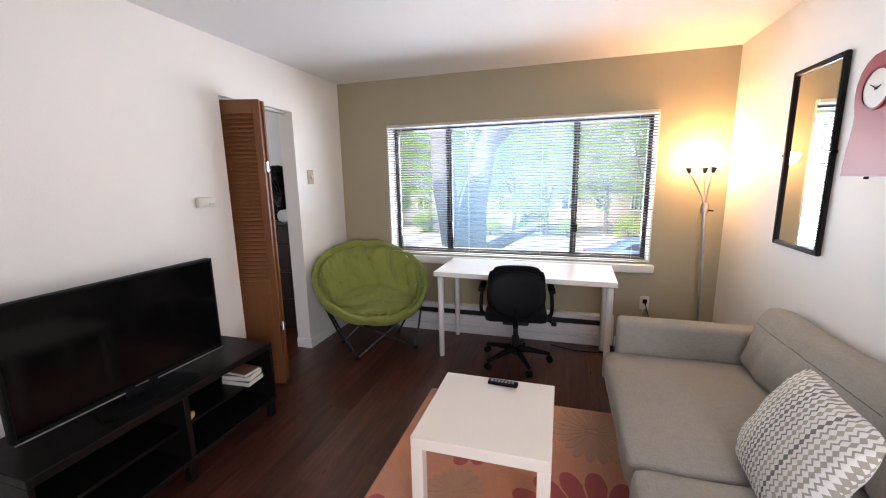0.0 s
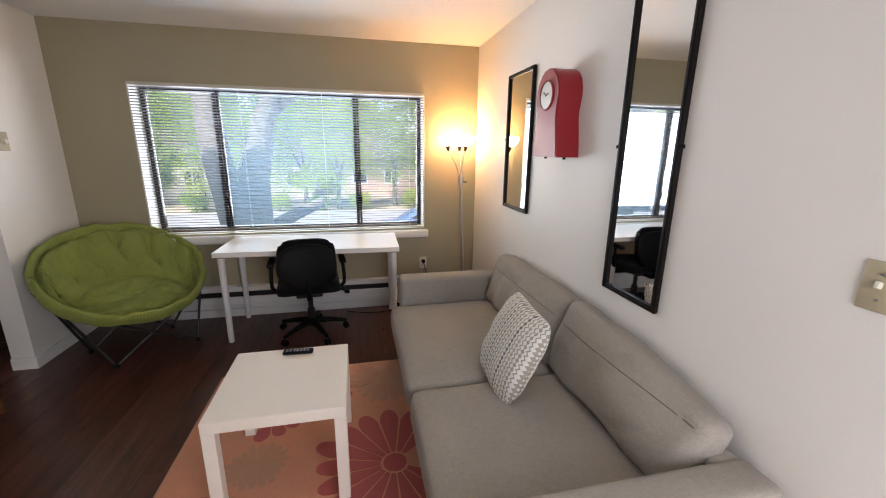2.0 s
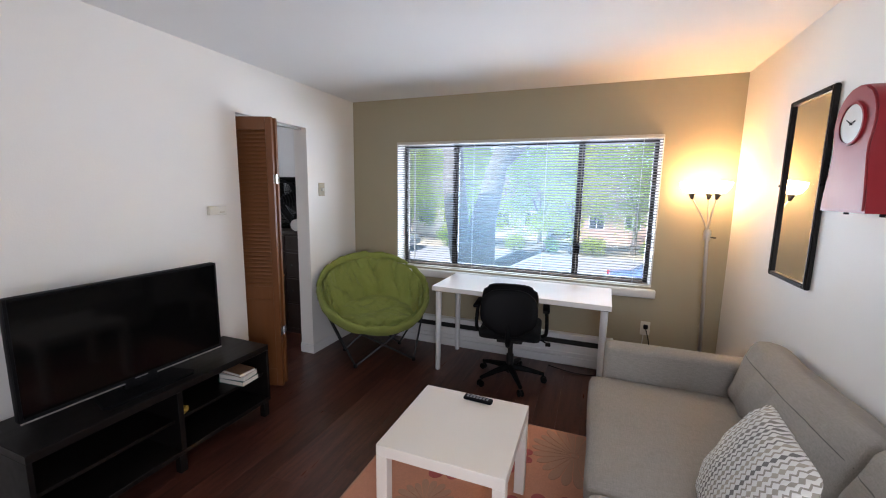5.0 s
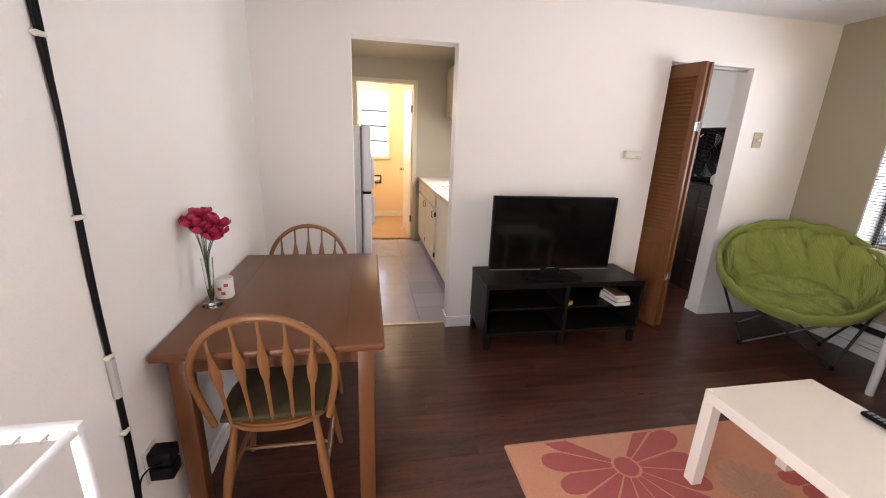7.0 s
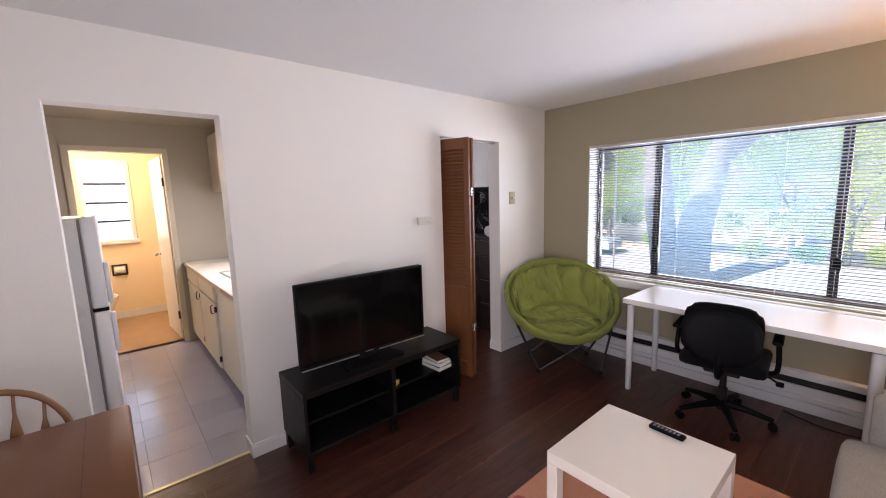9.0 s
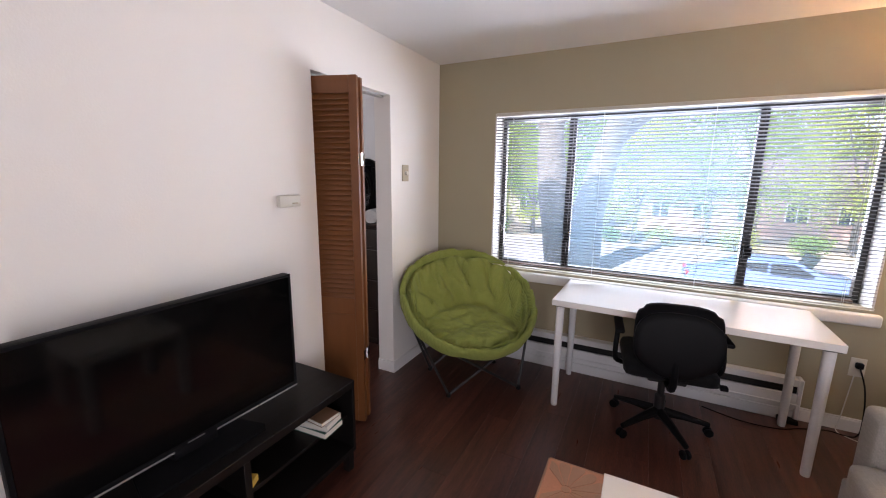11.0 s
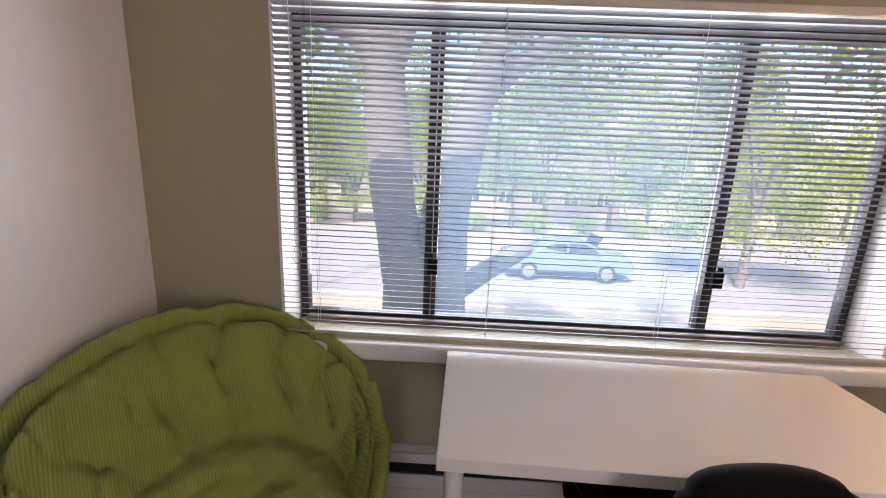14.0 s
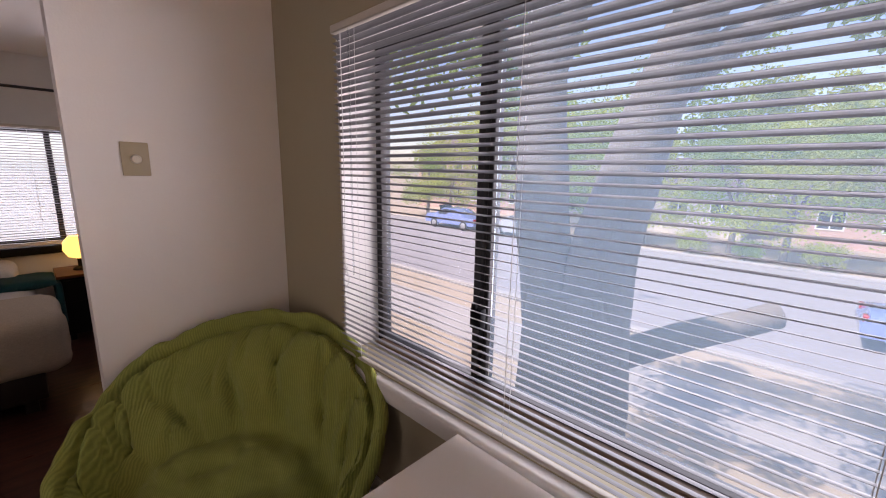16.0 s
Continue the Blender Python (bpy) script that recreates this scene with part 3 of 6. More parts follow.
for k in range(17):
    FAR.append((-25 + 3.1 * k + rz_.uniform(-0.8, 0.8), rz_.uniform(26.2, 29.0), rz_.uniform(5.5, 8.5), (LEAF, LEAF2, LEAF, LEAF2, LEAFR if k == 13 else LEAF)[k % 5]))
for k in range(11):
    FAR.append((-34 + 6.2 * k + rz_.uniform(-1, 1), rz_.uniform(44, 48), rz_.uniform(11, 14), (LEAF2, LEAF, LEAF2)[k % 3]))
for i, (x, y, h, mt) in enumerate(FAR):
    rr2 = random.Random(40 + i)
    tree((x, y, GZ), [([(0, 0, -0.1), (0.05, 0, h * 0.3), (-0.05, 0.1, h * 0.62)], 0.17, 0.07), ([(0.03, 0, h * 0.3), (0.5, 0.2, h * 0.55), (0.9, 0.3, h * 0.8)], 0.09, 0.03), ([(0.0, 0, h * 0.35), (-0.6, -0.2, h * 0.6), (-1.0, -0.1, h * 0.8)], 0.08, 0.03)],
         [((rr2.uniform(-1, 1) * h * 0.32, rr2.uniform(-1, 1) * h * 0.3, h * rr2.uniform(0.24, 1.0)), h * rr2.uniform(0.10, 0.19)) for _ in range(30)], 13000, 0.12 if y < 40 else 0.30, 60 + i, "leafy sunlit tree across the street", mt)
for i, (x, y, r, mt) in enumerate(((-4.2, 25.8, 0.8, LEAF2), (-2.0, 25.7, 0.7, LEAF), (0.6, 25.8, 0.85, LEAF2), (4.2, 25.9, 1.0, LEAF2), (7.2, 26.1, 0.9, LEAF), (10.2, 25.9, 0.95, LEAF2), (13, 26.2, 1.0, LEAF), (17, 26.2, 0.9, LEAF2), (-9, 26.2, 0.9, LEAF))):
    t = thing("bush", (x, y, GZ), "rounded yellow green garden bush" if mt is LEAF2 else "rounded green garden bush", "bush", "garden bushes")
    rr2 = random.Random(90 + i)
    part("stem", join(*[tube([(0, 0, 0), (rr2.uniform(-.3, .3) * r, rr2.uniform(-.3, .3) * r, r * 0.9)], 0.02, 6) for _ in range(5)]), BARK, t)
    leafy("foliage", leaves([((rr2.uniform(-.6, .6) * r, rr2.uniform(-.6, .6) * r, r * rr2.uniform(0.4, 1.1)), r * rr2.uniform(0.4, 0.6)) for _ in range(12)], 2600, 0.09, 120 + i), mt, t)

CARBLUE = mat("blue_car_paint", (0.13, 0.19, 0.42), (0.12, 0.18, 0.38), 0.18, scale=2, fine=20, bump=0, coat=0.6)
CARSILV = mat("grey_car_paint", (0.35, 0.37, 0.40), None, 0.2, 0.3, scale=2, fine=20, bump=0, coat=0.6)
CARGLASS = mat("dark_car_glass", (0.03, 0.035, 0.04), None, 0.06, bump=0)
RUBBER = mat("tyre_rubber", (0.02, 0.02, 0.02), None, 0.8)


def car(m, paint, label):
    """A saloon along x, 4.5 m long, wheels on z 0."""
    t = thing("car", m, label, "car", "parked cars")
    side = [(-2.2, 0.35), (-2.24, 0.62), (-2.1, 0.86), (-1.35, 0.93), (-0.62, 1.36), (0.55, 1.42), (1.35, 1.02), (2.05, 0.95), (2.22, 0.75), (2.2, 0.35)]
    rows = []
    bm = bmesh.new()
    for y in (-0.86, -0.82, -0.66, 0.66, 0.82, 0.86):
        k = abs(y)
        rows.append([bm.verts.new((x, y if z < 1.0 else y * 0.84, z if k < 0.8 else z - (0.03 if k < 0.85 else 0.07) * (z > 0.5))) for x, z in side])
    for a, b in zip(rows, rows[1:]):
        for j in range(len(side)):
            bm.faces.new((a[j], a[(j + 1) % len(side)], b[(j + 1) % len(side)], b[j]))
    bm.faces.new(rows[0][::-1])
    bm.faces.new(rows[-1])
    bmesh.ops.recalc_face_normals(bm, faces=bm.faces[:])
    part("body", bm, paint, t, angle=30)
    for sy in (-1, 1):
        for q in ([(-1.12, 0.97), (-0.60, 1.29), (-0.10, 1.33), (-0.10, 0.97)], [(-0.02, 0.97), (-0.02, 1.33), (0.52, 1.34), (1.02, 1.05), (1.0, 0.97)]):
            o = slab(q, -0.006, 0.006)
            part("side_window", turned(o, pose(0, sy * 0.765, 0, 90, 0, 0)), CARGLASS, t)
        for wx in (-1.36, 1.32):
            w = part("wheel", turned(lathe([(0.0, -0.1), (0.24, -0.1), (0.31, -0.09), (0.325, 0), (0.31, 0.09), (0.24, 0.1), (0, 0.1)], 24), pose(wx, sy * 0.80, 0.325, 90, 0, 0)), RUBBER, t)
            part("rim", turned(lathe([(0.0, -0.118), (0.06, -0.115), (0.2, -0.105), (0.22, -0.09), (0.22, 0.09), (0.2, 0.105), (0.06, 0.115), (0, 0.118)], 20), pose(wx, sy * 0.80, 0.325, 90, 0, 0)), SILVER, w, "silver wheel rim")
        part("headlight", box(2.05, 2.2, sy * 0.62 - 0.16, sy * 0.62 + 0.16, 0.66, 0.78, 0.02), SILVER, t)
        part("tail_light", box(-2.21, -2.1, sy * 0.62 - 0.16, sy * 0.62 + 0.16, 0.68, 0.82, 0.02), mat("red_lens", (0.4, 0.02, 0.02), None, 0.2), t)
    part("windscreen", turned(box(-0.6, 0.6, -0.004, 0.004, -0.36, 0.36), pose(0.97, 0, 1.225, 90 - 63, 0, 90)), CARGLASS, t)
    return t


car((3.4, 16.5, GZ), CARBLUE, "blue saloon car parked at the kerb")
car(pose(-12.5, 23.5, GZ, 0, 0, 0), CARSILV, "grey saloon car parked across the street")
car(pose(-18.0, 23.5, GZ, 0, 0, 180), CARBLUE, "dark blue saloon car parked across the street")
sg = thing("street_sign", (-5.2, 12.6, GZ), "green street name sign on a steel post", "street sign")
part("post", tube([(0, 0, 0), (0, 0, 5.6)], 0.03, 10), SILVER, sg)
part("sign_plate", box(-0.38, 0.38, -0.006, 0.006, 5.4, 5.6, 0.003, 1), mat("green_sign", (0.0, 0.22, 0.13), None, 0.4), sg, "green sign plate")
HOUSEW = mat("cream_stucco", (0.62, 0.56, 0.46), (0.55, 0.50, 0.41), 0.85, scale=1, fine=20, bump=0.2)
BRICK = mat("reddish_siding", (0.50, 0.34, 0.28), (0.44, 0.29, 0.24), 0.8, scale=1, fine=20, bump=0.2)
ROOFM = mat("brown_shingle", (0.16, 0.12, 0.10), (0.11, 0.08, 0.07), 0.9, scale=2, fine=20, bump=0.3)


def house(m, w, d, h, wm, label):
    t = thing("house", m, label, "house", "houses across the street")
    part("wall", box(-w / 2, w / 2, 0, d, 0, h), wm, t)
    rb = bmesh.new()
    a = [rb.verts.new(v) for v in ((-w / 2 - .5, -.6, h), (w / 2 + .5, -.6, h), (w / 2 + .5, d + .6, h), (-w / 2 - .5, d + .6, h), (-w / 2 - .5, d / 2, h + 2.0), (w / 2 + .5, d / 2, h + 2.0))]
    for f in ((0, 1, 5, 4), (2, 3, 4, 5), (0, 4, 3), (1, 2, 5), (3, 2, 1, 0)):
        rb.faces.new([a[i] for i in f])
    part("roof", rb, ROOFM, t)
    k = int(w / 2.2)
    for i in range(k):
        x = -w / 2 + (i + 0.5) * w / k
        for z in ([1.0] if h < 4 else [1.0, 3.8]):
            wi = part("window", join(box(x - 0.6, x + 0.6, -0.05, 0.02, z, z + 0.07), box(x - 0.6, x + 0.6, -0.05, 0.02, z + 1.13, z + 1.2), box(x - 0.6, x - 0.53, -0.05, 0.02, z + 0.07, z + 1.13), box(x + 0.53, x + 0.6, -0.05, 0.02, z + 0.07, z + 1.13), box(x - 0.03, x + 0.03, -0.05, 0.02, z + 0.07, z + 1.13)), TRIM, t)
            part("glass", box(x - 0.53, x + 0.53, -0.02, -0.006, z + 0.07, z + 1.13), CARGLASS, wi)
    return t


house((-9, 33, GZ), 12, 9, 3.2, HOUSEW, "cream stucco house across the street")
house((6, 34, GZ), 13, 9, 3.2, BRICK, "reddish siding house across the street")
house((22, 34, GZ), 12, 9, 5.8, HOUSEW, "two-storey cream house across the street")
house((-26, 34, GZ), 14, 9, 5.8, BRICK, "two-storey reddish house across the street")

# ---- fabrics and patterns ----
def weave(name, a, b, scale, rough=0.9, bump=0.35, lines=False):
    """Cloth: crossed thread noise, or cord ribs."""
    m = mat(name, a, b, rough, scale=5, fine=scale, bump=bump, spec=0.15, sheen=0.05)
    N, L = m.node_tree.nodes, m.node_tree.links
    p = N["Principled BSDF"]
    tc = N.new("ShaderNodeTexCoord")
    hs = []
    for s in ((scale * 3, scale * 0.25, scale), (scale * 0.25, scale * 3, scale)):
        mp = N.new("ShaderNodeMapping")
        mp.inputs["Scale"].default_value = s
        n = N.new("ShaderNodeTexNoise")
        n.inputs["Scale"].default_value = 1.0
        L.new(tc.outputs["Object"], mp.inputs[0])
        L.new(mp.outputs[0], n.inputs["Vector"])
        hs.append(n.outputs[0])
    ad = N.new("ShaderNodeMath")
    L.new(hs[0], ad.inputs[0])
    L.new(hs[1], ad.inputs[1])
    hgt = ad.outputs[0]
    if lines:
        w = N.new("ShaderNodeTexWave")
        w.wave_type, w.bands_direction = "BANDS", "X"
        w.inputs["Scale"].default_value, w.inputs["Distortion"].default_value, w.inputs["Detail Scale"].default_value = 42, 2.0, 1.2
        L.new(tc.outputs["Object"], w.inputs["Vector"])
        hgt = w.outputs[1]
    bp = N.new("ShaderNodeBump")
    bp.inputs["Strength"].default_value, bp.inputs["Distance"].default_value = bump, 0.003
    L.new(hgt, bp.inputs["Height"])
    L.new(bp.outputs[0], p.inputs["Normal"])
    src = p.inputs["Base Color"].links[0].from_socket
    mr = N.new("ShaderNodeMapRange")
    mr.inputs[1].default_value, mr.inputs[2].default_value = (0.0, 1.0) if lines else (0.6, 1.4)
    mr.inputs[3].default_value, mr.inputs[4].default_value = (0.80, 1.08) if lines else (0.84, 1.14)
    hv = N.new("ShaderNodeHueSaturation")
    L.new(hgt, mr.inputs[0])
    L.new(mr.outputs[0], hv.inputs["Value"])
    L.new(src, hv.inputs["Color"])
    L.new(hv.outputs[0], p.inputs["Base Color"])
    return m


def zigzag(name):
    """Knitted rows of pointed stitches in off-white, grey and tan."""
    m = mat(name, (0.7, 0.68, 0.62), None, 0.9, scale=20, fine=200, bump=0.3, spec=0.2)
    N, L = m.node_tree.nodes, m.node_tree.links
    p = N["Principled BSDF"]
    tc, sx = N.new("ShaderNodeTexCoord"), N.new("ShaderNodeSeparateXYZ")
    L.new(tc.outputs["Object"], sx.inputs[0])

    def op(kind, a, b=None):
        n = N.new("ShaderNodeMath")
        n.operation = kind
        for i, v in enumerate((a, b)):
            if v is None:
                continue
            if isinstance(v, (int, float)):
                n.inputs[i].default_value = v
            else:
                L.new(v, n.inputs[i])
        return n.outputs[0]
    u, v = op("MULTIPLY", sx.outputs[0], 52), op("MULTIPLY", sx.outputs[1], 44)
    col = op("FLOOR", u)
    odd = op("GREATER_THAN", op("FRACT", op("MULTIPLY", col, 0.5)), 0.25)
    fu, fv = op("FRACT", u), op("FRACT", v)
    tri = op("PINGPONG", v, 0.5)
    away = op("ADD", op("ABSOLUTE", op("SUBTRACT", fu, 0.5)), op("MULTIPLY", op("ABSOLUTE", op("SUBTRACT", fv, 0.5)), 0.85))
    diamond = op("LESS_THAN", away, 0.47)
    line = op("LESS_THAN", op("ABSOLUTE", op("SUBTRACT", op("SUBTRACT", fu, 0.25), tri)), 0.17)
    ink = N.new("ShaderNodeMix")
    L.new(odd, ink.inputs[0])
    L.new(diamond, ink.inputs[2])
    L.new(line, ink.inputs[3])
    rn = N.new("ShaderNodeTexWhiteNoise")
    rn.noise_dimensions = "1D"
    L.new(col, rn.inputs["W"])
    m1, m2 = N.new("ShaderNodeMix"), N.new("ShaderNodeMix")
    m1.data_type = m2.data_type = "RGBA"
    m1.inputs[6].default_value, m1.inputs[7].default_value = (0.20, 0.19, 0.175, 1), (0.46, 0.41, 0.33, 1)
    L.new(rn.outputs[0], m1.inputs[0])
    L.new(ink.outputs[0], m2.inputs[0])
    m2.inputs[6].default_value = (0.74, 0.72, 0.67, 1)
    L.new(m1.outputs[2], m2.inputs[7])
    L.new(m2.outputs[2], p.inputs["Base Color"])
    bp = N.new("ShaderNodeBump")
    bp.inputs["Strength"].default_value, bp.inputs["Distance"].default_value = 0.6, 0.003
    L.new(away, bp.inputs["Height"])
    L.new(bp.outputs[0], p.inputs["Normal"])
    return m


LINEN = weave("grey_linen", (0.345, 0.312, 0.275), (0.285, 0.256, 0.224), 130, bump=0.4)
CORDUROY = weave("green_corduroy", (0.305, 0.345, 0.088), (0.22, 0.25, 0.060), 60, bump=0.4, lines=True)
KNIT = zigzag("knit_zigzag")
RUGBASE = weave("peach_rug_pile", (0.66, 0.32, 0.20), (0.54, 0.24, 0.15), 260, bump=0.5)
RUGRED = weave("rose_rug_pile", (0.47, 0.125, 0.115), (0.39, 0.095, 0.086), 260, bump=0.5)
RUGPALE = weave("pale_rug_pile", (0.50, 0.30, 0.20), (0.43, 0.24, 0.16), 260, bump=0.5)
BLACKFAB = weave("black_chair_fabric", (0.008, 0.008, 0.009), (0.005, 0.005, 0.006), 220, bump=0.3)
BLACKLEA = mat("black_leatherette", (0.0035, 0.0035, 0.0045), (0.005, 0.005, 0.006), 0.55, spec=0.05, scale=12, fine=160, bump=0.15)
BLACKMET = mat("black_painted_metal", (0.013, 0.013, 0.014), (0.02, 0.02, 0.02), 0.4, 0.2, scale=10, fine=80, bump=0.02)

SEAM = mat("dark_grey_seam", (0.135, 0.12, 0.105), None, 0.9)

# ---- sofa ----
from mathutils.bvhtree import BVHTree

sofa = thing("sofa", (1.05, 1.85, 0), "grey linen two-seat sofa with loose cushions against the white wall", "sofa")
part("base_frame", box(-0.40, 0.43, -1.02, 1.03, 0.11, 0.285, 0.02, 2), LINEN, sofa)
part("back_frame", box(0.34, 0.452, -1.03, 1.03, 0.285, 0.618, 0.03, 3), LINEN, sofa)
for y0, y1 in ((-1.045, -0.905), (0.90, 1.045)):
    part("armrest", box(-0.375, 0.455, y0, y1, 0.10, 0.625, 0.03, 4), LINEN, sofa, "padded track armrest")
for k, (yc, ln) in enumerate(((-0.508, 0.79), (0.395, 0.99))):
    part("seat_cushion", turned(cushion(0.80, ln, 0.165, 0.016, 14, 0.045, k), pose(-0.055, yc, 0.285)), LINEN, sofa, angle=60)
for k, (yc, ln) in enumerate(((-0.475, 0.83), (0.40, 0.96))):
    bc = cushion(0.36 + 0.005 * k, ln, 0.145, 0.05, 30, 0.045, 7 + k, 0.016)
    for v in bc.verts:   # soft creases run down from the seam
        if k == 0:
            v.co.x -= 0.10 * max(0, v.co.x * 4) * max(0, -v.co.y / 0.4)
        wr = abs(noise.noise(Vector((v.co.x * 3.5 + 9 * k, v.co.y * 7.0 + 2 * v.co.x, v.co.z * 2))))
        v.co.z -= 0.011 * max(0, 1 - 6 * wr) * (v.co.z > 0.05)
        v.co.z += 0.014 * (abs(math.sin(v.co.y * 9 + 5 * v.co.x + k)) ** 0.35 - 0.8) * max(0, v.co.x * 2.5) * (v.co.z > 0.07)
    turned(bc, pose(0.335, yc, 0.417, 0, -70, 0) @ pose(0.19, 0, -0.02, 0, 0, 0))
    skin = BVHTree.FromBMesh(bc)
    seam = []
    for i in range(25):   # the seam lies on the cushion's front upper edge
        y = yc + (ln / 2 - 0.03) * (i / 12 - 1)
        hit = skin.ray_cast(Vector((-0.10, y, 0.902 + 0.004 * math.sin(7 * y))), Vector((0.9, 0, -0.45)))[0]
        if hit is not None:
            seam.append(tuple(hit))
    bk = part("back_cushion", bc, LINEN, sofa, angle=60)
    part("piping", tube(seam, 0.0020, 6), SEAM, bk)
for x in (-0.33, 0.38):
    for y in (-0.95, 0.95):
        part("leg", turned(lathe([(0.0, 0), (0.018, 0), (0.026, 0.112), (0.0, 0.112)], 12), pose(x, y, 0)), BLACKWOOD, sofa)

pil = bmesh.new()
bmesh.ops.create_grid(pil, x_segments=22, y_segments=22, size=0.5)
pil2 = pil.copy()
for bmx, sgn in ((pil, 1), (pil2, -1)):
    for v in bmx.verts:
        u, w = v.co.x * 2, v.co.y * 2
        pinch = 1 - 0.045 * (1 - abs(u * w)) * max(abs(u), abs(w)) ** 3
        h = 0.075 * (max(0, 1 - u * u) ** 0.45) * (max(0, 1 - w * w) ** 0.45)
        pinch *= max(abs(u), abs(w)) / max(1e-6, (abs(u) ** 7 + abs(w) ** 7) ** (1 / 7))
        v.co = Vector((u * 0.214 * pinch, w * 0.214 * pinch, sgn * (h + 0.006 * noise.noise(Vector((u * 3, w * 3, sgn))) * (h > 0.01))))
bmesh.ops.reverse_faces(pil2, faces=pil2.faces[:])
pw = join(pil, pil2)
bmesh.ops.remove_doubles(pw, verts=pw.verts[:], dist=1e-4)
pillow = thing("throw_pillow", Matrix(((0.0, 0.42, -0.907, 1.068), (-1.0, 0.0, 0.0, 1.70), (0.0, 0.907, 0.42, 0.632), (0, 0, 0, 1))) @ pose(0, 0, 0, 0, 0, -4), "square knit throw pillow with white grey zigzag pattern", "pillow")
part("cover", pw, KNIT, pillow, angle=80)

# ---- rug ----
rug = thing("rug", (0.145, 1.818, 0), "peach area rug with large rose flower pattern", "rug")
RX, RY = 0.665, 0.938
part("rug_field", box(-RX, RX, -RY, RY, 0.0, 0.009, 0.003, 1), RUGBASE, rug)
part("binding", join(box(-RX - 0.008, -RX, -RY, RY, 0, 0.007), box(RX, RX + 0.008, -RY, RY, 0, 0.007), box(-RX, RX, -RY - 0.008, -RY, 0, 0.007), box(-RX, RX, RY, RY + 0.008, 0, 0.007)), RUGPALE, rug, "paler bound edge")


def clip_poly(pts, x, y):
    out = []
    for k, (a, b) in enumerate(pts):
        out.append((max(-x, min(x, a)), max(-y, min(y, b))))
    return out


def flower(cx, cy, r, n, material, seed, inner=0.16, start=0.0):
    """One flower: a centre and petals parted by thin gaps, cut off at the rug's edge."""
    rnd = random.Random(seed)
    fl = part("flower_centre", slab(clip_poly([(cx + inner * 0.8 * r * math.cos(a * 0.3927), cy + inner * 0.8 * r * math.sin(a * 0.3927)) for a in range(16)], RX - 0.012, RY - 0.012), 0.009, 0.0116), material, rug)
    for i in range(n):
        th = start + 2 * math.pi * i / n
        ln = r * rnd.uniform(0.88, 1.05)
        half = math.pi / n * 0.90
        pts = [(inner, -half * 0.86)]
        for s in range(9):
            a = -half + 2 * half * s / 8
            pts.append(((1 - 0.22 * (abs(a) / half) ** 2.5) * ln / r, a))
        pts.append((inner, half * 0.86))
        pl = [(cx + r * q * math.cos(th + a), cy + r * q * math.sin(th + a)) for q, a in pts]
        inside = sum(abs(x) < RX - 0.012 and abs(y) < RY - 0.012 for x, y in pl)
        if inside < 3:
            continue
        pl = clip_poly(pl, RX - 0.012, RY - 0.012)
        clean = [q for k, q in enumerate(pl) if (Vector(q) - Vector(pl[k - 1])).length > 1e-4]
        if len(clean) > 3:
            part("petal", slab(clean, 0.009, 0.0112), material, rug)


flower(0.385, -0.03, 0.42, 17, RUGRED, 1, 0.17, 0.1)
flower(-0.465, -0.42, 0.40, 15, RUGRED, 2, 0.17, 0.3)
flower(-0.26, 0.45, 0.20, 11, RUGRED, 3, 0.2, 0.5)
flower(0.40, 0.72, 0.26, 22, RUGPALE, 4, 0.1, 0.0)
flower(-0.27, 0.08, 0.15, 18, RUGPALE, 5, 0.1, 0.2)
flower(0.12, -0.62, 0.27, 13, RUGRED, 6, 0.17, 0.2)
flower(0.62, -0.78, 0.22, 13, RUGPALE, 7, 0.15, 0.1)
flower(-0.55, 0.75, 0.22, 15, RUGPALE, 8, 0.12, 0.1)
flower(0.02, 0.60, 0.17, 12, RUGRED, 9, 0.15, 0.4)

# ---- coffee table and remote ----
ct = thing("coffee_table", (0.045, 1.897, 0.0112), "small square white laminate coffee table on the rug, tinted as if lamplit", "coffee table")
# white laminate with the lamp's warm light mixed into its colour
WARMLAM = mat("warm_lit_laminate", (0.80, 0.735, 0.645), (0.77, 0.705, 0.615), 0.36, scale=5, fine=80, bump=0.015)
part("tabletop", box(-0.275, 0.275, -0.275, 0.275, 0.41, 0.461, 0.002, 1), WARMLAM, ct)
for x in (-0.25, 0.25):
    for y in (-0.25, 0.25):
        part("leg", box(x - 0.025, x + 0.025, y - 0.025, y + 0.025, 0.0, 0.41, 0.002, 1), WARMLAM, ct)
rc = thing("remote_control", pose(0.072, 2.118, 0.4722, 0, 0, -3), "slim black television remote with grey buttons on the coffee table", "remote control")
part("case", box(-0.075, 0.075, -0.021, 0.021, 0, 0.018, 0.008, 3), BLACKPL, rc)
GREYRUB = mat("grey_rubber", (0.22, 0.22, 0.23), None, 0.7)
for i in range(7):
    for j in (-0.010, 0.0, 0.010):
        part("button", box(-0.058 + i * 0.017, -0.047 + i * 0.017, j - 0.0035, j + 0.0035, 0.018, 0.0205, 0.001, 1), GREYRUB, rc)

# ---- desk ----
dk = thing("desk", pose(0.037, 3.530, 0, 0, 0, -1.6), "white laminate desk top on five white tube legs under the window", "desk")
part("desktop", box(-0.69, 0.69, -0.295, 0.272, 0.703, 0.742, 0.002, 1), WHITELAM, dk)
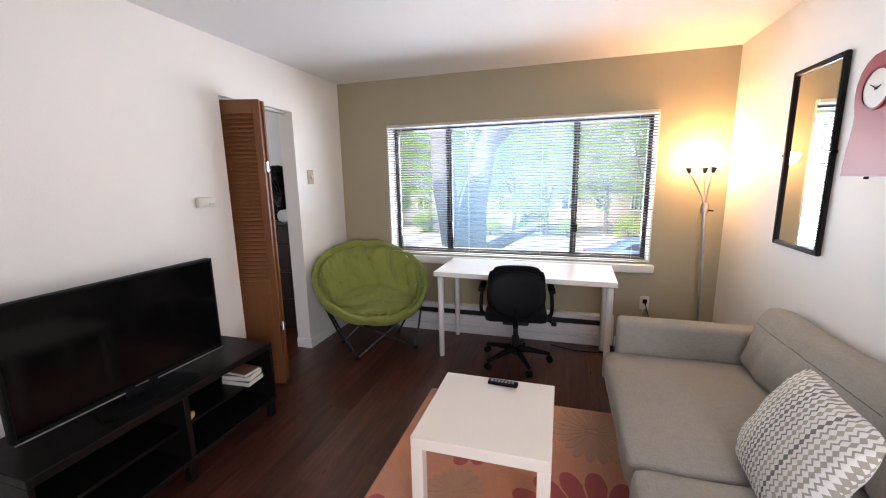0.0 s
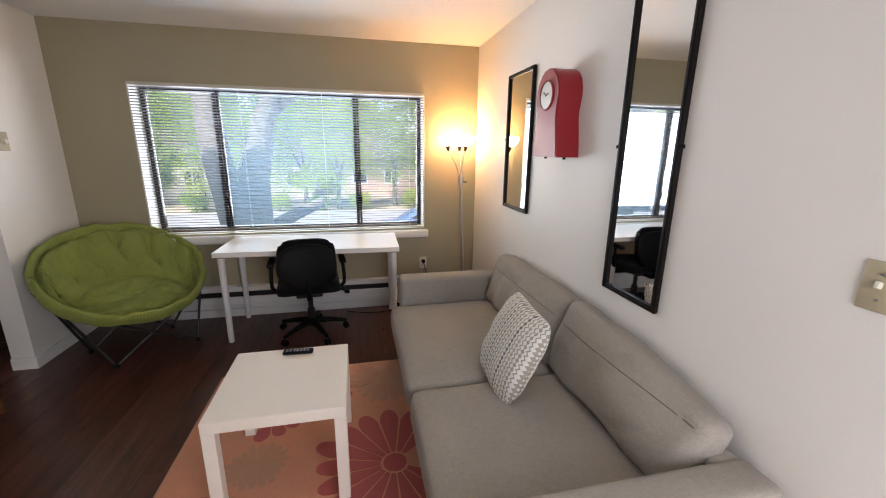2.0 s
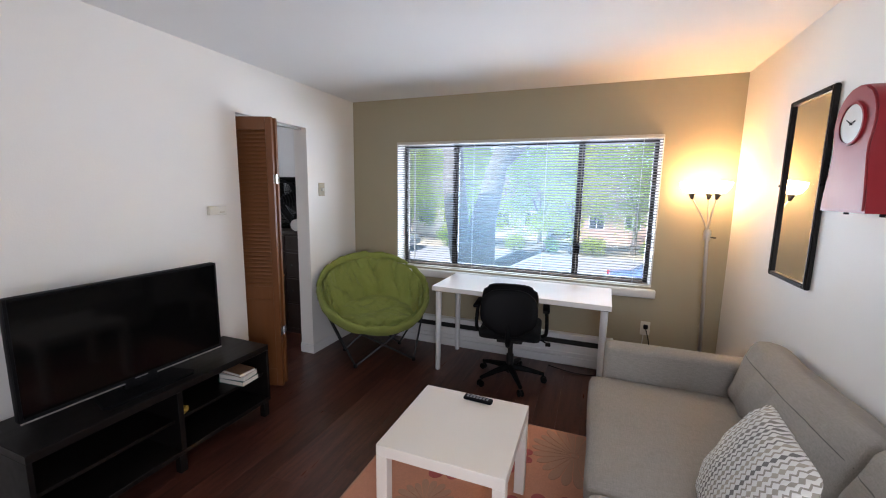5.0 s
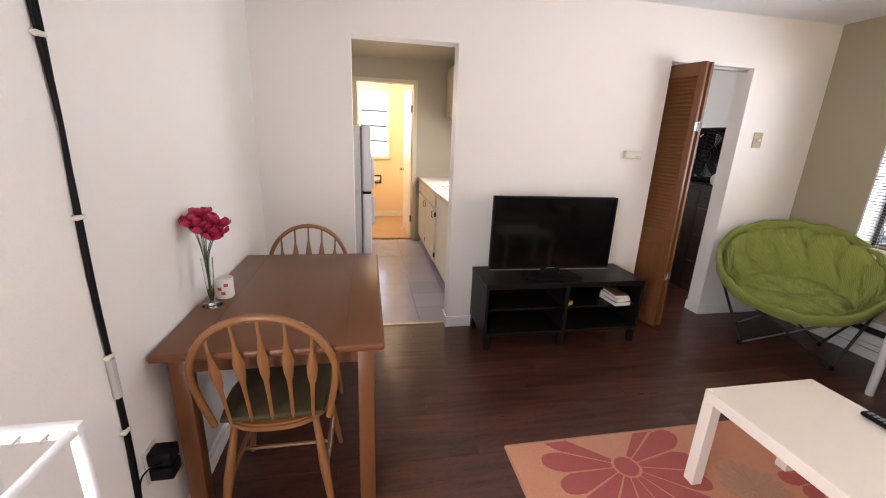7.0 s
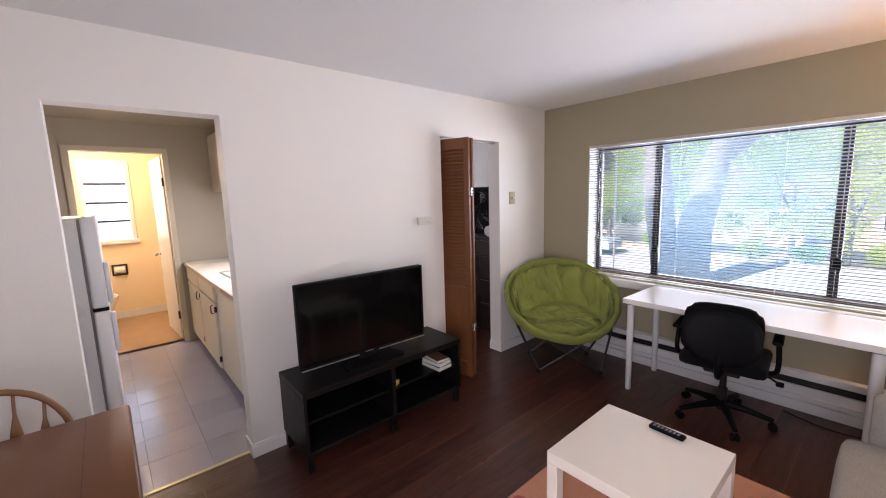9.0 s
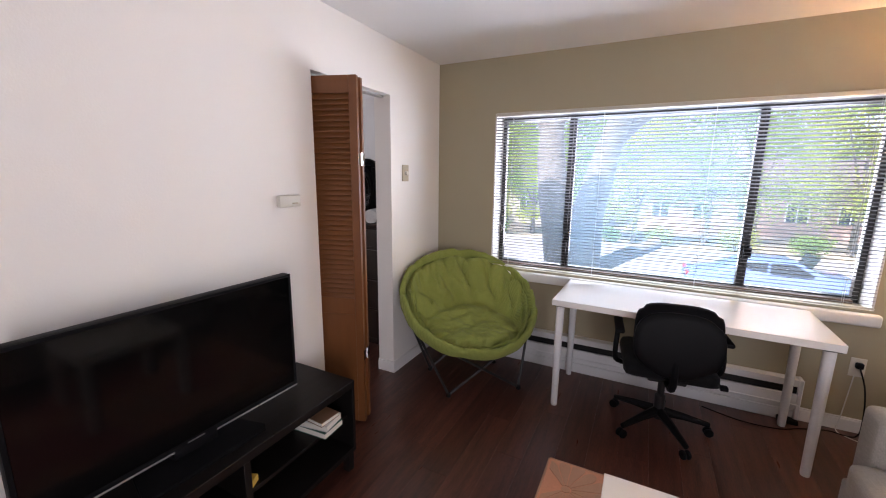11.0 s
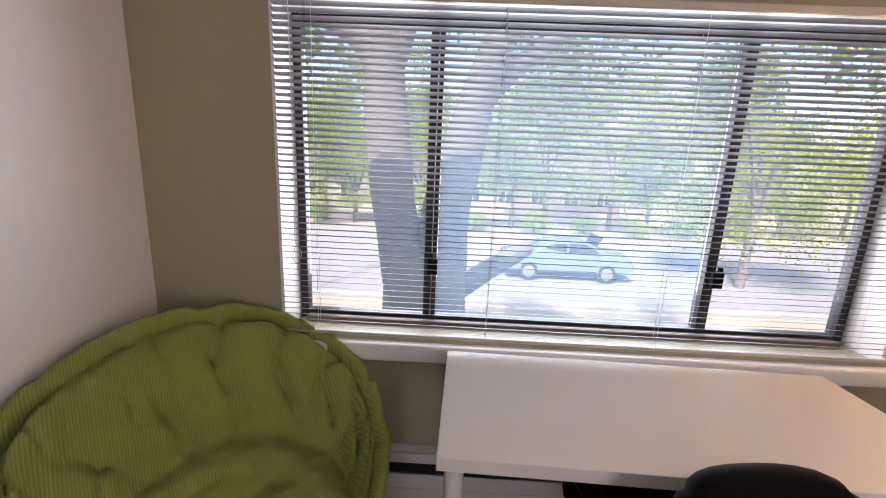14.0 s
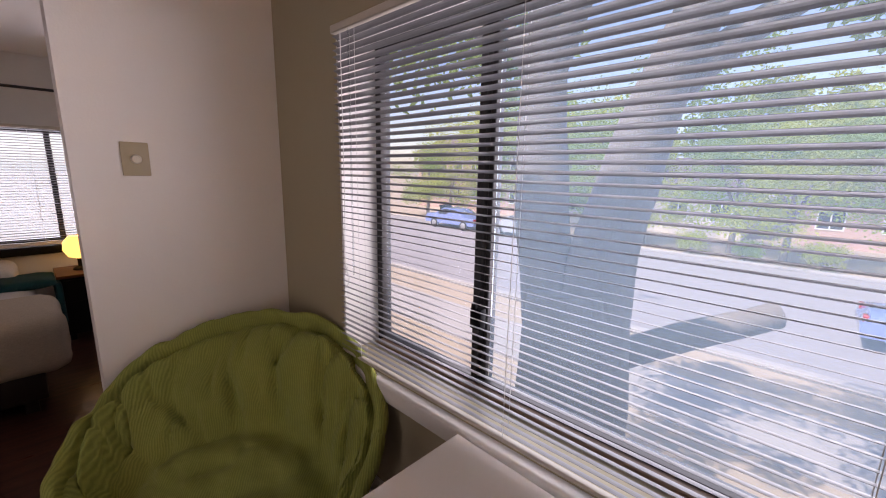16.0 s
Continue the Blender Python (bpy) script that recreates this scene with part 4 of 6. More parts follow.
for x, y in ((-0.645, -0.25), (0.645, -0.25), (-0.645, 0.225), (0.645, 0.225)):
    lg = part("leg", turned(lathe([(0.0, 0.0), (0.019, 0.0), (0.021, 0.012), (0.026, 0.697), (0.0, 0.697)], 16), pose(x, y, 0)), WHITEMET, dk)
    part("leg_plate", box(x - 0.035, x + 0.035, y - 0.035, y + 0.035, 0.697, 0.703), BLACKMET, lg, "black fixing plate")

# ---- swivel chair ----
sc = thing("office_chair", pose(-0.003, 3.345, 0, 0, 0, 6), "black swivel office chair with armrests pushed in at the desk", "office chair")
part("gas_column", join(lathe([(0.0, 0.07), (0.03, 0.07), (0.03, 0.22), (0.02, 0.23), (0.02, 0.38), (0, 0.38)], 16)), BLACKMET, sc)
for k in range(5):
    a = radians(5 + 72 * k)
    ca, sa = math.cos(a), math.sin(a)
    sp = part("base_spoke", tube([(0.02 * ca, 0.02 * sa, 0.115), (0.14 * ca, 0.14 * sa, 0.10), (0.275 * ca, 0.275 * sa, 0.072)], [0.03, 0.022, 0.015], 8), BLACKPL, sc)
    part("caster", join(*[turned(lathe([(0, -0.009), (0.022, -0.009), (0.026, -0.004), (0.026, 0.004), (0.022, 0.009), (0, 0.009)], 14), pose(0.275 * ca - o * sa, 0.275 * sa + o * ca, 0.026, 90, 0, math.degrees(a)) ) for o in (-0.013, 0.013)]), BLACKPL, sp, "twin-wheel caster")
part("seat_mechanism", box(-0.10, 0.10, -0.14, 0.10, 0.36, 0.405, 0.012), BLACKMET, sc)
part("tilt_lever", join(tube([(0.08, -0.02, 0.385), (0.24, -0.03, 0.375), (0.29, -0.06, 0.36)], 0.007, 8), box(0.27, 0.31, -0.085, -0.045, 0.348, 0.372, 0.006)), BLACKPL, sc)
part("seat", turned(cushion(0.47, 0.46, 0.085, 0.015, 8, 0.038, 3, 0.003), pose(0, 0.0, 0.405)), BLACKFAB, sc, angle=60)
bk = cushion(0.46, 0.42, 0.075, 0.03, 10, 0.036, 5, 0.003)
for v in bk.verts:
    k = v.co.x / 0.23
    v.co.z += 0.035 * k * k
    f = 1 - 0.22 * max(0, -v.co.y / 0.21) ** 2
    u_, w_ = abs(v.co.x) / 0.23, abs(v.co.y) / 0.21
    s_ = max(u_, w_) / max(1e-6, (u_ ** 4.5 + w_ ** 4.5) ** (1 / 4.5))
    v.co.x *= f * s_
    v.co.y *= s_
part("backrest", turned(bk, pose(0, -0.172, 0.662, 84, 0, 0) @ Matrix.Diagonal((0.90, 0.88, 1, 1))), BLACKLEA, sc, "curved black backrest", angle=60)
sh_ = cushion(0.475, 0.40, 0.035, 0.01, 8, 0.014, 6, 0.0)
for v in sh_.verts:
    u_, w_ = abs(v.co.x) / 0.2375, abs(v.co.y) / 0.20
    s_ = max(u_, w_) / max(1e-6, (u_ ** 3.0 + w_ ** 3.0) ** (1 / 3.0))
    f = 1 - 0.32 * max(0, -v.co.y / 0.20) ** 2
    v.co.x *= f * s_
    v.co.y *= s_
    v.co.z -= 0.03 * (v.co.x / 0.215) ** 2 * -1
part("back_shell", turned(sh_, pose(0, -0.245, 0.640, 84, 0, 0) @ Matrix.Diagonal((0.88, 0.88, 1, 1))), BLACKPL, sc, "black plastic back shell", angle=60)
part("back_bar", tube(smooth_path([(0, -0.10, 0.375), (0, -0.25, 0.39), (0, -0.292, 0.46), (0, -0.279, 0.56)], 4), 0.02, 8), BLACKPL, sc)
for s in (-1, 1):
    ar = part("armrest", box(s * 0.265 - 0.026, s * 0.265 + 0.026, -0.15, 0.10, 0.625, 0.652, 0.012, 3), BLACKPL, sc)
    part("arm_support", tube(smooth_path([(s * 0.16, -0.02, 0.40), (s * 0.255, -0.03, 0.41), (s * 0.275, -0.05, 0.48), (s * 0.267, -0.03, 0.628)], 4), 0.015, 8), BLACKPL, ar)

# ---- saucer chair ----
gc = thing("saucer_chair", pose(-1.292, 3.402, 0, 0, 0, 44), "round green corduroy saucer chair on folding black legs", "chair")
TILT_M = pose(0, 0, 0.635, 31, 0, 0)
bm = bmesh.new()
RR, NA, NR = 0.523, 208, 60
top, bot = [], []


def ease(a, b, x):
    t = min(1, max(0, (x - a) / (b - a)))
    return t * t * (3 - 2 * t)


def lump(x, y, k, seed):
    return noise.noise(Vector((x * k + seed, y * k - seed, seed * 1.7)))


for i in range(NR + 1):
    r = i / NR
    rt_, rb_ = [], []
    for j in range(NA):
        a = 2 * math.pi * j / NA
        ca, sa = math.cos(a), math.sin(a)
        front = max(0, -sa)
        px, py = RR * r * ca, RR * r * sa
        # bowl, with the seat pushed towards the front edge
        low = 1 - ease(0.50, 0.92, r)
        oy = -0.185 * low
        z = -0.200 + 0.170 * ease(0.50, 0.90, r) ** (0.80 + 0.3 * front)
        z += 0.095 * ease(0.10, 0.42, -(py + oy)) * (1 - ease(0.62, 0.86, r))
        # puffed panels down the wall, parted by wavering seams
        ph = 6.5 * a + 0.9 + 0.85 * math.sin(2 * math.pi * (r - 0.40) / 0.46) + 0.5 * lump(px, py, 6, 3)
        wall = ease(0.52, 0.60, r) * (1 - ease(0.83, 0.895, r))
        seam = abs(math.sin(ph)) ** 0.45
        tuft = math.exp(-((r - 0.68) / 0.035) ** 2) * (1 - abs(math.sin(ph))) ** 3
        puff = wall * (0.072 * seam * (0.8 + 0.3 * math.sin(14 * r + 3 * a)) - 0.022 * tuft) * (1 - 0.55 * front)
        # seat pad with a pinched middle
        seat = (0.058 - 0.018 * math.exp(-(r / 0.07) ** 2)) * (1 - ease(0.36, 0.60, r)) * (1 + 0.16 * math.sin(5 * a + 1.2) * ease(0.06, 0.3, r))
        fold = -0.016 * math.exp(-((r - 0.565) / 0.026) ** 2) * (1 - 0.5 * front)
        # rolled rim, gathered in uneven lengths
        gather = (0.5 + 0.5 * math.cos(8.5 * a + 1.3 * math.sin(2 * a))) ** 8
        roll = math.sqrt(max(0.0, 1 - ((r - 0.950) / 0.050) ** 2)) if r > 0.900 else 0.0
        rim = roll * (0.050 - 0.022 * gather + 0.012 * lump(px, py, 14, 5))
        drop = -0.011 * math.exp(-((r - 0.897) / 0.02) ** 2)
        cre = 0.018 * lump(px, py, 13, 1) + 0.010 * lump(px, py, 27, 2)
        cre -= 0.020 * max(0, 1 - 6 * abs(lump(px, py, 9, 7))) * (0.35 + wall) * (r < 0.89)
        rad = RR * r * (1 + 0.007 * math.sin(5 * a + 1) + 0.006 * math.sin(11 * a) - 0.014 * gather)
        wide, deep = 1 + 0.26 * low, 1 - 0.08 * low
        rt_.append(bm.verts.new((rad * ca * wide, rad * sa * deep + oy, z + puff + seat + fold + rim + drop + cre * (1 - 0.6 * ease(0.9, 1, r)))))
        rb_.append(bm.verts.new((rad * ca * wide * 0.985, rad * sa * deep * 0.985 + oy, z - 0.035 - 0.02 * (1 - r) - 0.012 * ease(0.93, 1.0, r))))
    top.append(rt_)
    bot.append(rb_)
for i in range(NR):
    for j in range(NA):
        k = (j + 1) % NA
        bm.faces.new((top[i][j], top[i + 1][j], top[i + 1][k], top[i][k]))
        bm.faces.new((bot[i][j], bot[i][k], bot[i + 1][k], bot[i + 1][j]))
for j in range(NA):
    k = (j + 1) % NA
    bm.faces.new((top[NR][j], bot[NR][j], bot[NR][k], top[NR][k]))
bmesh.ops.remove_doubles(bm, verts=bm.verts[:], dist=5e-4)
bmesh.ops.recalc_face_normals(bm, faces=bm.faces[:])
cu = part("cushion", bm, CORDUROY, gc, "tufted green corduroy cushion", angle=80)
cu.matrix_basis = TILT_M
part("hoop", tube([((RR - 0.03) * math.cos(a * math.pi / 24), (RR - 0.03) * math.sin(a * math.pi / 24), -0.062) for a in range(48)], 0.011, 8, True), BLACKMET, gc).matrix_basis = TILT_M


def on_hoop(a):
    return TILT_M @ Vector(((RR - 0.03) * math.cos(radians(a)), (RR - 0.03) * math.sin(radians(a)), -0.066))


feet = {"front_left": (-0.241, -0.265, 0.013), "front_right": (0.275, -0.304, 0.013), "back_left": (-0.267, 0.135, 0.013), "back_right": (0.266, 0.110, 0.013)}
for a, f in ((316, "front_left"), (226, "front_right"), (346, "front_right"), (198, "back_left"), (342, "back_right"), (12, "back_left"), (168, "back_right"), (204, "front_left")):
    part("leg", tube([on_hoop(a), feet[f]], 0.0095, 8), BLACKMET, gc)
for f in feet.values():
    part("foot", turned(lathe([(0, 0), (0.017, 0), (0.017, 0.02), (0.011, 0.03), (0, 0.03)], 10), pose(f[0], f[1], 0)), BLACKPL, gc, "black rubber foot")
for a in (0, 60, 120, 180, 215, 270, 325):
    part("strap", turned(box(-0.035, 0.035, -0.006, 0.012, -0.075, -0.035, 0.004, 1), TILT_M @ pose(0, 0, 0, 0, 0, a - 90) @ pose(0, RR - 0.022, 0)), BLACKFAB, gc, "black hook-and-loop strap")

# ---- floor lamp ----
FROST = glow("lit_frosted_glass", (1.0, 0.72, 0.40), 11.0, 0.40)
fl = thing("floor_lamp", (1.40, 3.735, 0), "silver floor lamp with three lit frosted bowl shades", "floor lamp")
part("base", lathe([(0, 0), (0.125, 0), (0.13, 0.006), (0.125, 0.018), (0.06, 0.032), (0.022, 0.045), (0.0, 0.046)], 36), SILVER, fl, "round weighted base")
part("pole", tube([(0, 0, 0.04), (-0.02, -0.005, 0.65), (-0.05, -0.015, 1.25)], 0.0125, 12), SILVER, fl)
part("collar", lathe([(0, 1.19), (0.022, 1.19), (0.026, 1.21), (0.026, 1.25), (0.018, 1.27), (0, 1.27)], 16, -0.049, -0.015), SILVER, fl)
part("switch_knob", tube([(-0.03, -0.03, 1.215), (0.0, -0.05, 1.213)], 0.005, 8), BLACKPL, fl)
for cx, cy, lean in ((-0.168, 0.0, -8), (-0.016, -0.02, 8), (-0.05, 0.05, 0)):
    zc = 1.50
    arm = part("arm", tube(smooth_path([(-0.05, -0.015, 1.25), (-0.05 + (cx + 0.05) * 0.35, -0.015 + (cy + 0.015) * 0.4, 1.36), (cx, cy, zc)], 6), 0.006, 8), SILVER, fl, "bent silver arm")
    part("socket_cup", turned(lathe([(0.010, -0.01), (0.024, 0.035), (0.022, 0.035), (0.0, 0.0)], 18), pose(cx, cy, zc, 0, lean, 0)), BLACKMET, arm, "dark metal socket cup")
    part("shade", turned(lathe([(0.022, 0.035), (0.05, 0.052), (0.068, 0.088), (0.072, 0.125), (0.069, 0.125), (0.064, 0.090), (0.047, 0.057), (0.0, 0.042)], 28), pose(cx, cy, zc, 0, lean, 0)), FROST, fl, "glowing frosted glass bowl")

# ---- things on the walls ----
def wall_mirror(y0, y1, z0, z1):
    w = thing("wall_mirror", (E, (y0 + y1) / 2, (z0 + z1) / 2), "tall narrow mirror in a thin black frame on the wall", "mirror", "wall mirrors")
    hy, hz, f = (y1 - y0) / 2, (z1 - z0) / 2, 0.024
    part("glass", box(-0.010, -0.004, -hy + f - 0.003, hy - f + 0.003, -hz + f - 0.003, hz - f + 0.003), MIRROR, w, "silvered mirror glass")
    part("backing", box(-0.004, 0.0, -hy + 0.004, hy - 0.004, -hz + 0.004, hz - 0.004), BLACKPL, w)
    for a in ((-hy, -hy + f, -hz, hz), (hy - f, hy, -hz, hz), (-hy + f, hy - f, -hz, -hz + f), (-hy + f, hy - f, hz - f, hz)):
        part("frame_side", join(box(-0.022, -0.003, a[0], a[1], a[2], a[3], 0.003, 1), box(-0.025, -0.021, a[0] + 0.008, a[1] - 0.008, a[2] + 0.008, a[3] - 0.008)), BLACKWOOD, w)
    for s in (-1, 1):
        part("mirror_clip", box(-0.027, -0.0, s * hy - 0.006, s * hy + 0.006, 0.02, 0.034, 0.002, 1), BLACKPL, w)
    return w


wall_mirror(1.380, 1.720, 0.886, 2.105)
wall_mirror(2.624, 3.052, 1.083, 2.022)

RED = mat("red_lacquer", (0.30, 0.010, 0.018), (0.26, 0.008, 0.015), 0.32, scale=5, fine=120, bump=0.02)
PINKRED = mat("dusty_red_front", (0.36, 0.055, 0.06), (0.32, 0.045, 0.05), 0.42, scale=5, fine=120, bump=0.02)
ck = thing("wall_clock", (E, 2.205, 1.47), "red bell-shaped wall clock with a small white dial", "clock")
half = [(0.142, 0.0), (0.136, 0.06), (0.122, 0.14), (0.112, 0.20), (0.112, 0.235), (0.121, 0.27), (0.128, 0.31), (0.125, 0.35), (0.110, 0.39), (0.085, 0.42), (0.05, 0.44), (0.0, 0.447)]
outline = half + [(-a, b) for a, b in half[-2::-1]]
body = slab(outline, 0.0, 0.125)
part("case", turned(body, pose(0, 0, 0, 90, 0, -90)), RED, ck, "glossy red case", angle=35)
inner = [(a * 0.93, 0.008 + b * 0.965) for a, b in outline]
part("front_panel", turned(slab(inner, 0.1255, 0.130), pose(0, 0, 0, 90, 0, -90)), PINKRED, ck, "paler red front panel", angle=35)
dial = part("dial", turned(lathe([(0, 0.130), (0.068, 0.130), (0.068, 0.134), (0, 0.1345)], 36), pose(0, 0, 0.315, 0, -90, 0)), WHITELAM, ck, "white dial")
part("bezel", turned(lathe([(0.068, 0.130), (0.076, 0.130), (0.076, 0.138), (0.068, 0.138)], 36), pose(0, 0, 0.315, 0, -90, 0)), RED, ck)
for ang, ln, w in ((-70, 0.024, 0.004), (60, 0.036, 0.003)):
    part("clock_hand", turned(box(-w / 2, w / 2, -0.008, ln, 0, 0.0015), pose(-0.1355, 0, 0.315, 90, 0, -90) @ pose(0, 0, 0, 0, 0, ang)), BLACKPL, dial)
for y in (-0.105, 0.105):
    part("foot", turned(lathe([(0, 0), (0.008, 0), (0.008, -0.012), (0, -0.012)], 10), pose(-0.06, y, 0)), BLACKPL, ck)

BEIGE = mat("beige_plastic", (0.44, 0.38, 0.26), (0.40, 0.34, 0.23), 0.4, scale=9, fine=100, bump=0.02)
IVORY = mat("ivory_plastic", (0.66, 0.63, 0.55), None, 0.4)
sw = thing("light_switch", (E, 0.765, 1.215), "beige toggle light switch plate on the wall", "light switch")
part("plate", box(-0.006, 0, -0.036, 0.036, -0.058, 0.058, 0.003, 2), BEIGE, sw)
part("toggle", turned(box(-0.016, 0.0, -0.005, 0.005, -0.008, 0.008, 0.002, 1), pose(-0.004, 0, 0.003, 0, 20, 0)), IVORY, sw)
for z in (-0.03, 0.03):
    part("screw", turned(lathe([(0, 0), (0.004, 0), (0.004, 0.0015), (0, 0.002)], 10), pose(-0.006, 0, z, 0, -90, 0)), SILVER, sw)
ol = thing("wall_outlet", (1.02, N, 0.412), "white wall outlet with a black plug", "outlet")
part("plate", box(-0.036, 0.036, -0.006, 0, -0.058, 0.058, 0.003, 2), IVORY, ol)
part("plug", join(box(-0.016, 0.018, -0.035, -0.006, 0.0, 0.035, 0.006, 2)), BLACKPL, ol, "black power plug")
pc = thing("extension_lead", (1.02, 3.83, 0.0), "black power cord hanging from the outlet to the floor", "cable")
part("cord", tube(smooth_path([(0, 0.005, 0.42), (0.03, -0.02, 0.30), (0.045, -0.03, 0.12), (0.02, -0.05, 0.012), (-0.10, -0.04, 0.008), (-0.25, -0.10, 0.008), (-0.36, -0.16, 0.008), (-0.55, -0.17, 0.008), (-0.75, -0.10, 0.008)], 6), 0.004, 6), BLACKPL, pc)
part("adapter", box(-0.34, -0.24, -0.06, 0.0, 0.0, 0.028, 0.006, 2), BLACKPL, pc, "black power brick")
wc = thing("lamp_cord", (1.34, 3.66, 0), "thin white lamp cord lying on the floor", "cable")
part("cord", tube(smooth_path([(0.04, 0.02, 0.012), (-0.08, -0.03, 0.006), (-0.2, -0.01, 0.006), (-0.3, 0.08, 0.006), (-0.37, 0.16, 0.006), (-0.35, 0.195, 0.10), (-0.33, 0.20, 0.36)], 6), 0.003, 6), CORD, wc)
dm = thing("dimmer_switch", (W, 3.33, 1.52), "beige wall dimmer with a round white knob", "light switch")
part("plate", box(0, 0.007, -0.042, 0.042, -0.06, 0.06, 0.003, 2), BEIGE, dm)
part("knob", turned(lathe([(0, 0.006), (0.016, 0.006), (0.016, 0.02), (0.013, 0.025), (0, 0.025)], 20), pose(0, 0, 0, 0, 90, 0)), IVORY, dm, "round ivory knob")
th = thing("thermostat", (W, 2.225, 1.372), "small white wall thermostat box", "thermostat")
part("case", box(0, 0.030, -0.065, 0.065, -0.030, 0.030, 0.006, 2), IVORY, th)
part("grille", join(*[box(0.028, 0.0295, -0.045, -0.015, -0.012 + i * 0.008, -0.009 + i * 0.008) for i in range(4)]), GREYRUB, th)
part("slider", box(0.028, 0.033, 0.01, 0.045, -0.014, -0.008, 0.001, 1), BEIGE, th)

# ---- heater ----
ht = thing("baseboard_heater", (-0.22, N, 0), "white electric baseboard heater along the window wall", "heater")
HX = 0.99
part("back_panel", box(-HX, HX, -0.012, 0, 0.02, 0.285, 0.002, 1), WHITEMET, ht)
part("top_cover", join(box(-HX, HX, -0.055, -0.012, 0.268, 0.285, 0.004, 1), box(-HX, HX, -0.062, -0.055, 0.240, 0.285, 0.002, 1)), WHITEMET, ht)
part("front_panel", join(box(-HX, HX, -0.066, -0.058, 0.085, 0.19, 0.003, 1), box(-HX, HX, -0.074, -0.066, 0.118, 0.128, 0.003, 1)), WHITEMET, ht)
part("slot", box(-HX + 0.01, HX - 0.01, -0.05, -0.014, 0.19, 0.24), BLACKMET, ht, "dark heating slot")
part("lower_panel", box(-HX, HX, -0.05, -0.012, 0.0, 0.075, 0.003, 1), WHITEMET, ht)
for s in (-1, 1):
    part("end_cap", box(s * HX - 0.012, s * HX + 0.012, -0.07, 0, 0.0, 0.29, 0.004, 1), WHITEMET, ht)

# ---- television and stand ----
ts = thing("tv_stand", (-1.60, 1.615, 0), "low black-brown television stand with four open shelves", "tv stand")
part("top_board", box(-0.20, 0.20, -0.60, 0.60, 0.462, 0.50, 0.002, 1), BLACKWOOD, ts)
part("bottom_board", box(-0.20, 0.20, -0.582, 0.582, 0.11, 0.135, 0.002, 1), BLACKWOOD, ts)
part("back_board", box(-0.20, -0.19, -0.582, 0.582, 0.135, 0.462), BLACKWOOD, ts)
for y0, y1, n in ((-0.60, -0.582, "side_board"), (0.582, 0.60, "side_board"), (-0.014, 0.014, "divider")):
    part(n, box(-0.19, 0.198, y0, y1, 0.135 if n == "divider" else 0.11, 0.462, 0.001, 1), BLACKWOOD, ts)
for y0, y1 in ((-0.582, -0.014), (0.014, 0.582)):
    part("shelf", box(-0.19, 0.16, y0, y1, 0.285, 0.302, 0.001, 1), BLACKWOOD, ts)
for x in (-0.165, 0.165):
    for y in (-0.575, 0.0, 0.575):
        part("leg", box(x - 0.02, x + 0.02, y - 0.02, y + 0.02, 0, 0.11, 0.002, 1), BLACKWOOD, ts)
tv = thing("television", pose(-1.585, 1.54, 0.50, 0, 0, -1.5), "black flat-screen television standing on the low stand", "television")
part("case", join(box(-0.03, 0.012, -0.458, 0.458, 0.045, 0.575, 0.006, 2), box(-0.055, -0.03, -0.30, 0.30, 0.09, 0.45, 0.015, 2)), BLACKPL, tv)
part("screen", box(0.012, 0.0145, -0.445, 0.445, 0.066, 0.562), SCREEN, tv, "dark glossy screen")
part("bezel", join(box(0.012, 0.018, -0.458, 0.458, 0.045, 0.064, 0.002, 1), box(0.012, 0.018, -0.458, -0.446, 0.064, 0.575, 0.002, 1), box(0.012, 0.018, 0.446, 0.458, 0.064, 0.575, 0.002, 1), box(0.012, 0.018, -0.446, 0.446, 0.563, 0.575, 0.002, 1)), BLACKPL, tv)
part("trim_strip", box(0.016, 0.0195, -0.458, 0.458, 0.043, 0.050, 0.001, 1), SILVER, tv, "thin silver lower trim")
part("badge", box(0.018, 0.0195, -0.03, 0.03, 0.053, 0.059), SILVER, tv)
part("neck", box(-0.03, 0.02, -0.08, 0.08, 0.012, 0.06, 0.006), BLACKPL, tv)
part("foot", slab([(-0.10, -0.17), (0.10, -0.22), (0.13, -0.20), (0.13, 0.20), (0.10, 0.22), (-0.10, 0.17)], 0.0, 0.014, 0.004), BLACKPL, tv, "black glass foot")
PAPER = mat("book_pages", (0.72, 0.69, 0.62), (0.62, 0.59, 0.52), 0.8, scale=20, fine=200, bump=0.1)
for i, (z, t, w, ln, ry, mt, lb) in enumerate(((0.302, 0.030, 0.13, 0.19, 4, mat("dark_green_cover", (0.02, 0.09, 0.06), None, 0.5), "thick book with a dark green cover lying on the shelf"), (0.332, 0.028, 0.12, 0.18, 9, mat("grey_white_cover", (0.55, 0.54, 0.52), None, 0.5), "white paperback book lying on another book"), (0.360, 0.020, 0.11, 0.17, -3, mat("brown_cover", (0.22, 0.12, 0.07), None, 0.5), "thin paperback on top of the book pile"))):
    bk_ = thing("book", pose(-1.50, 2.06, z, 0, 0, ry), lb, "book", "books in the stand")
    part("page_block", box(-ln / 2 + 0.004, ln / 2 - 0.002, -w / 2 + 0.003, w / 2 - 0.002, 0.002, t - 0.002), PAPER, bk_, "cream page edges")
    part("cover", join(box(-ln / 2, ln / 2, -w / 2, w / 2, 0, 0.002), box(-ln / 2, ln / 2, -w / 2, w / 2, t - 0.002, t), box(-ln / 2, -ln / 2 + 0.003, -w / 2, w / 2, 0.002, t - 0.002)), mt, bk_)
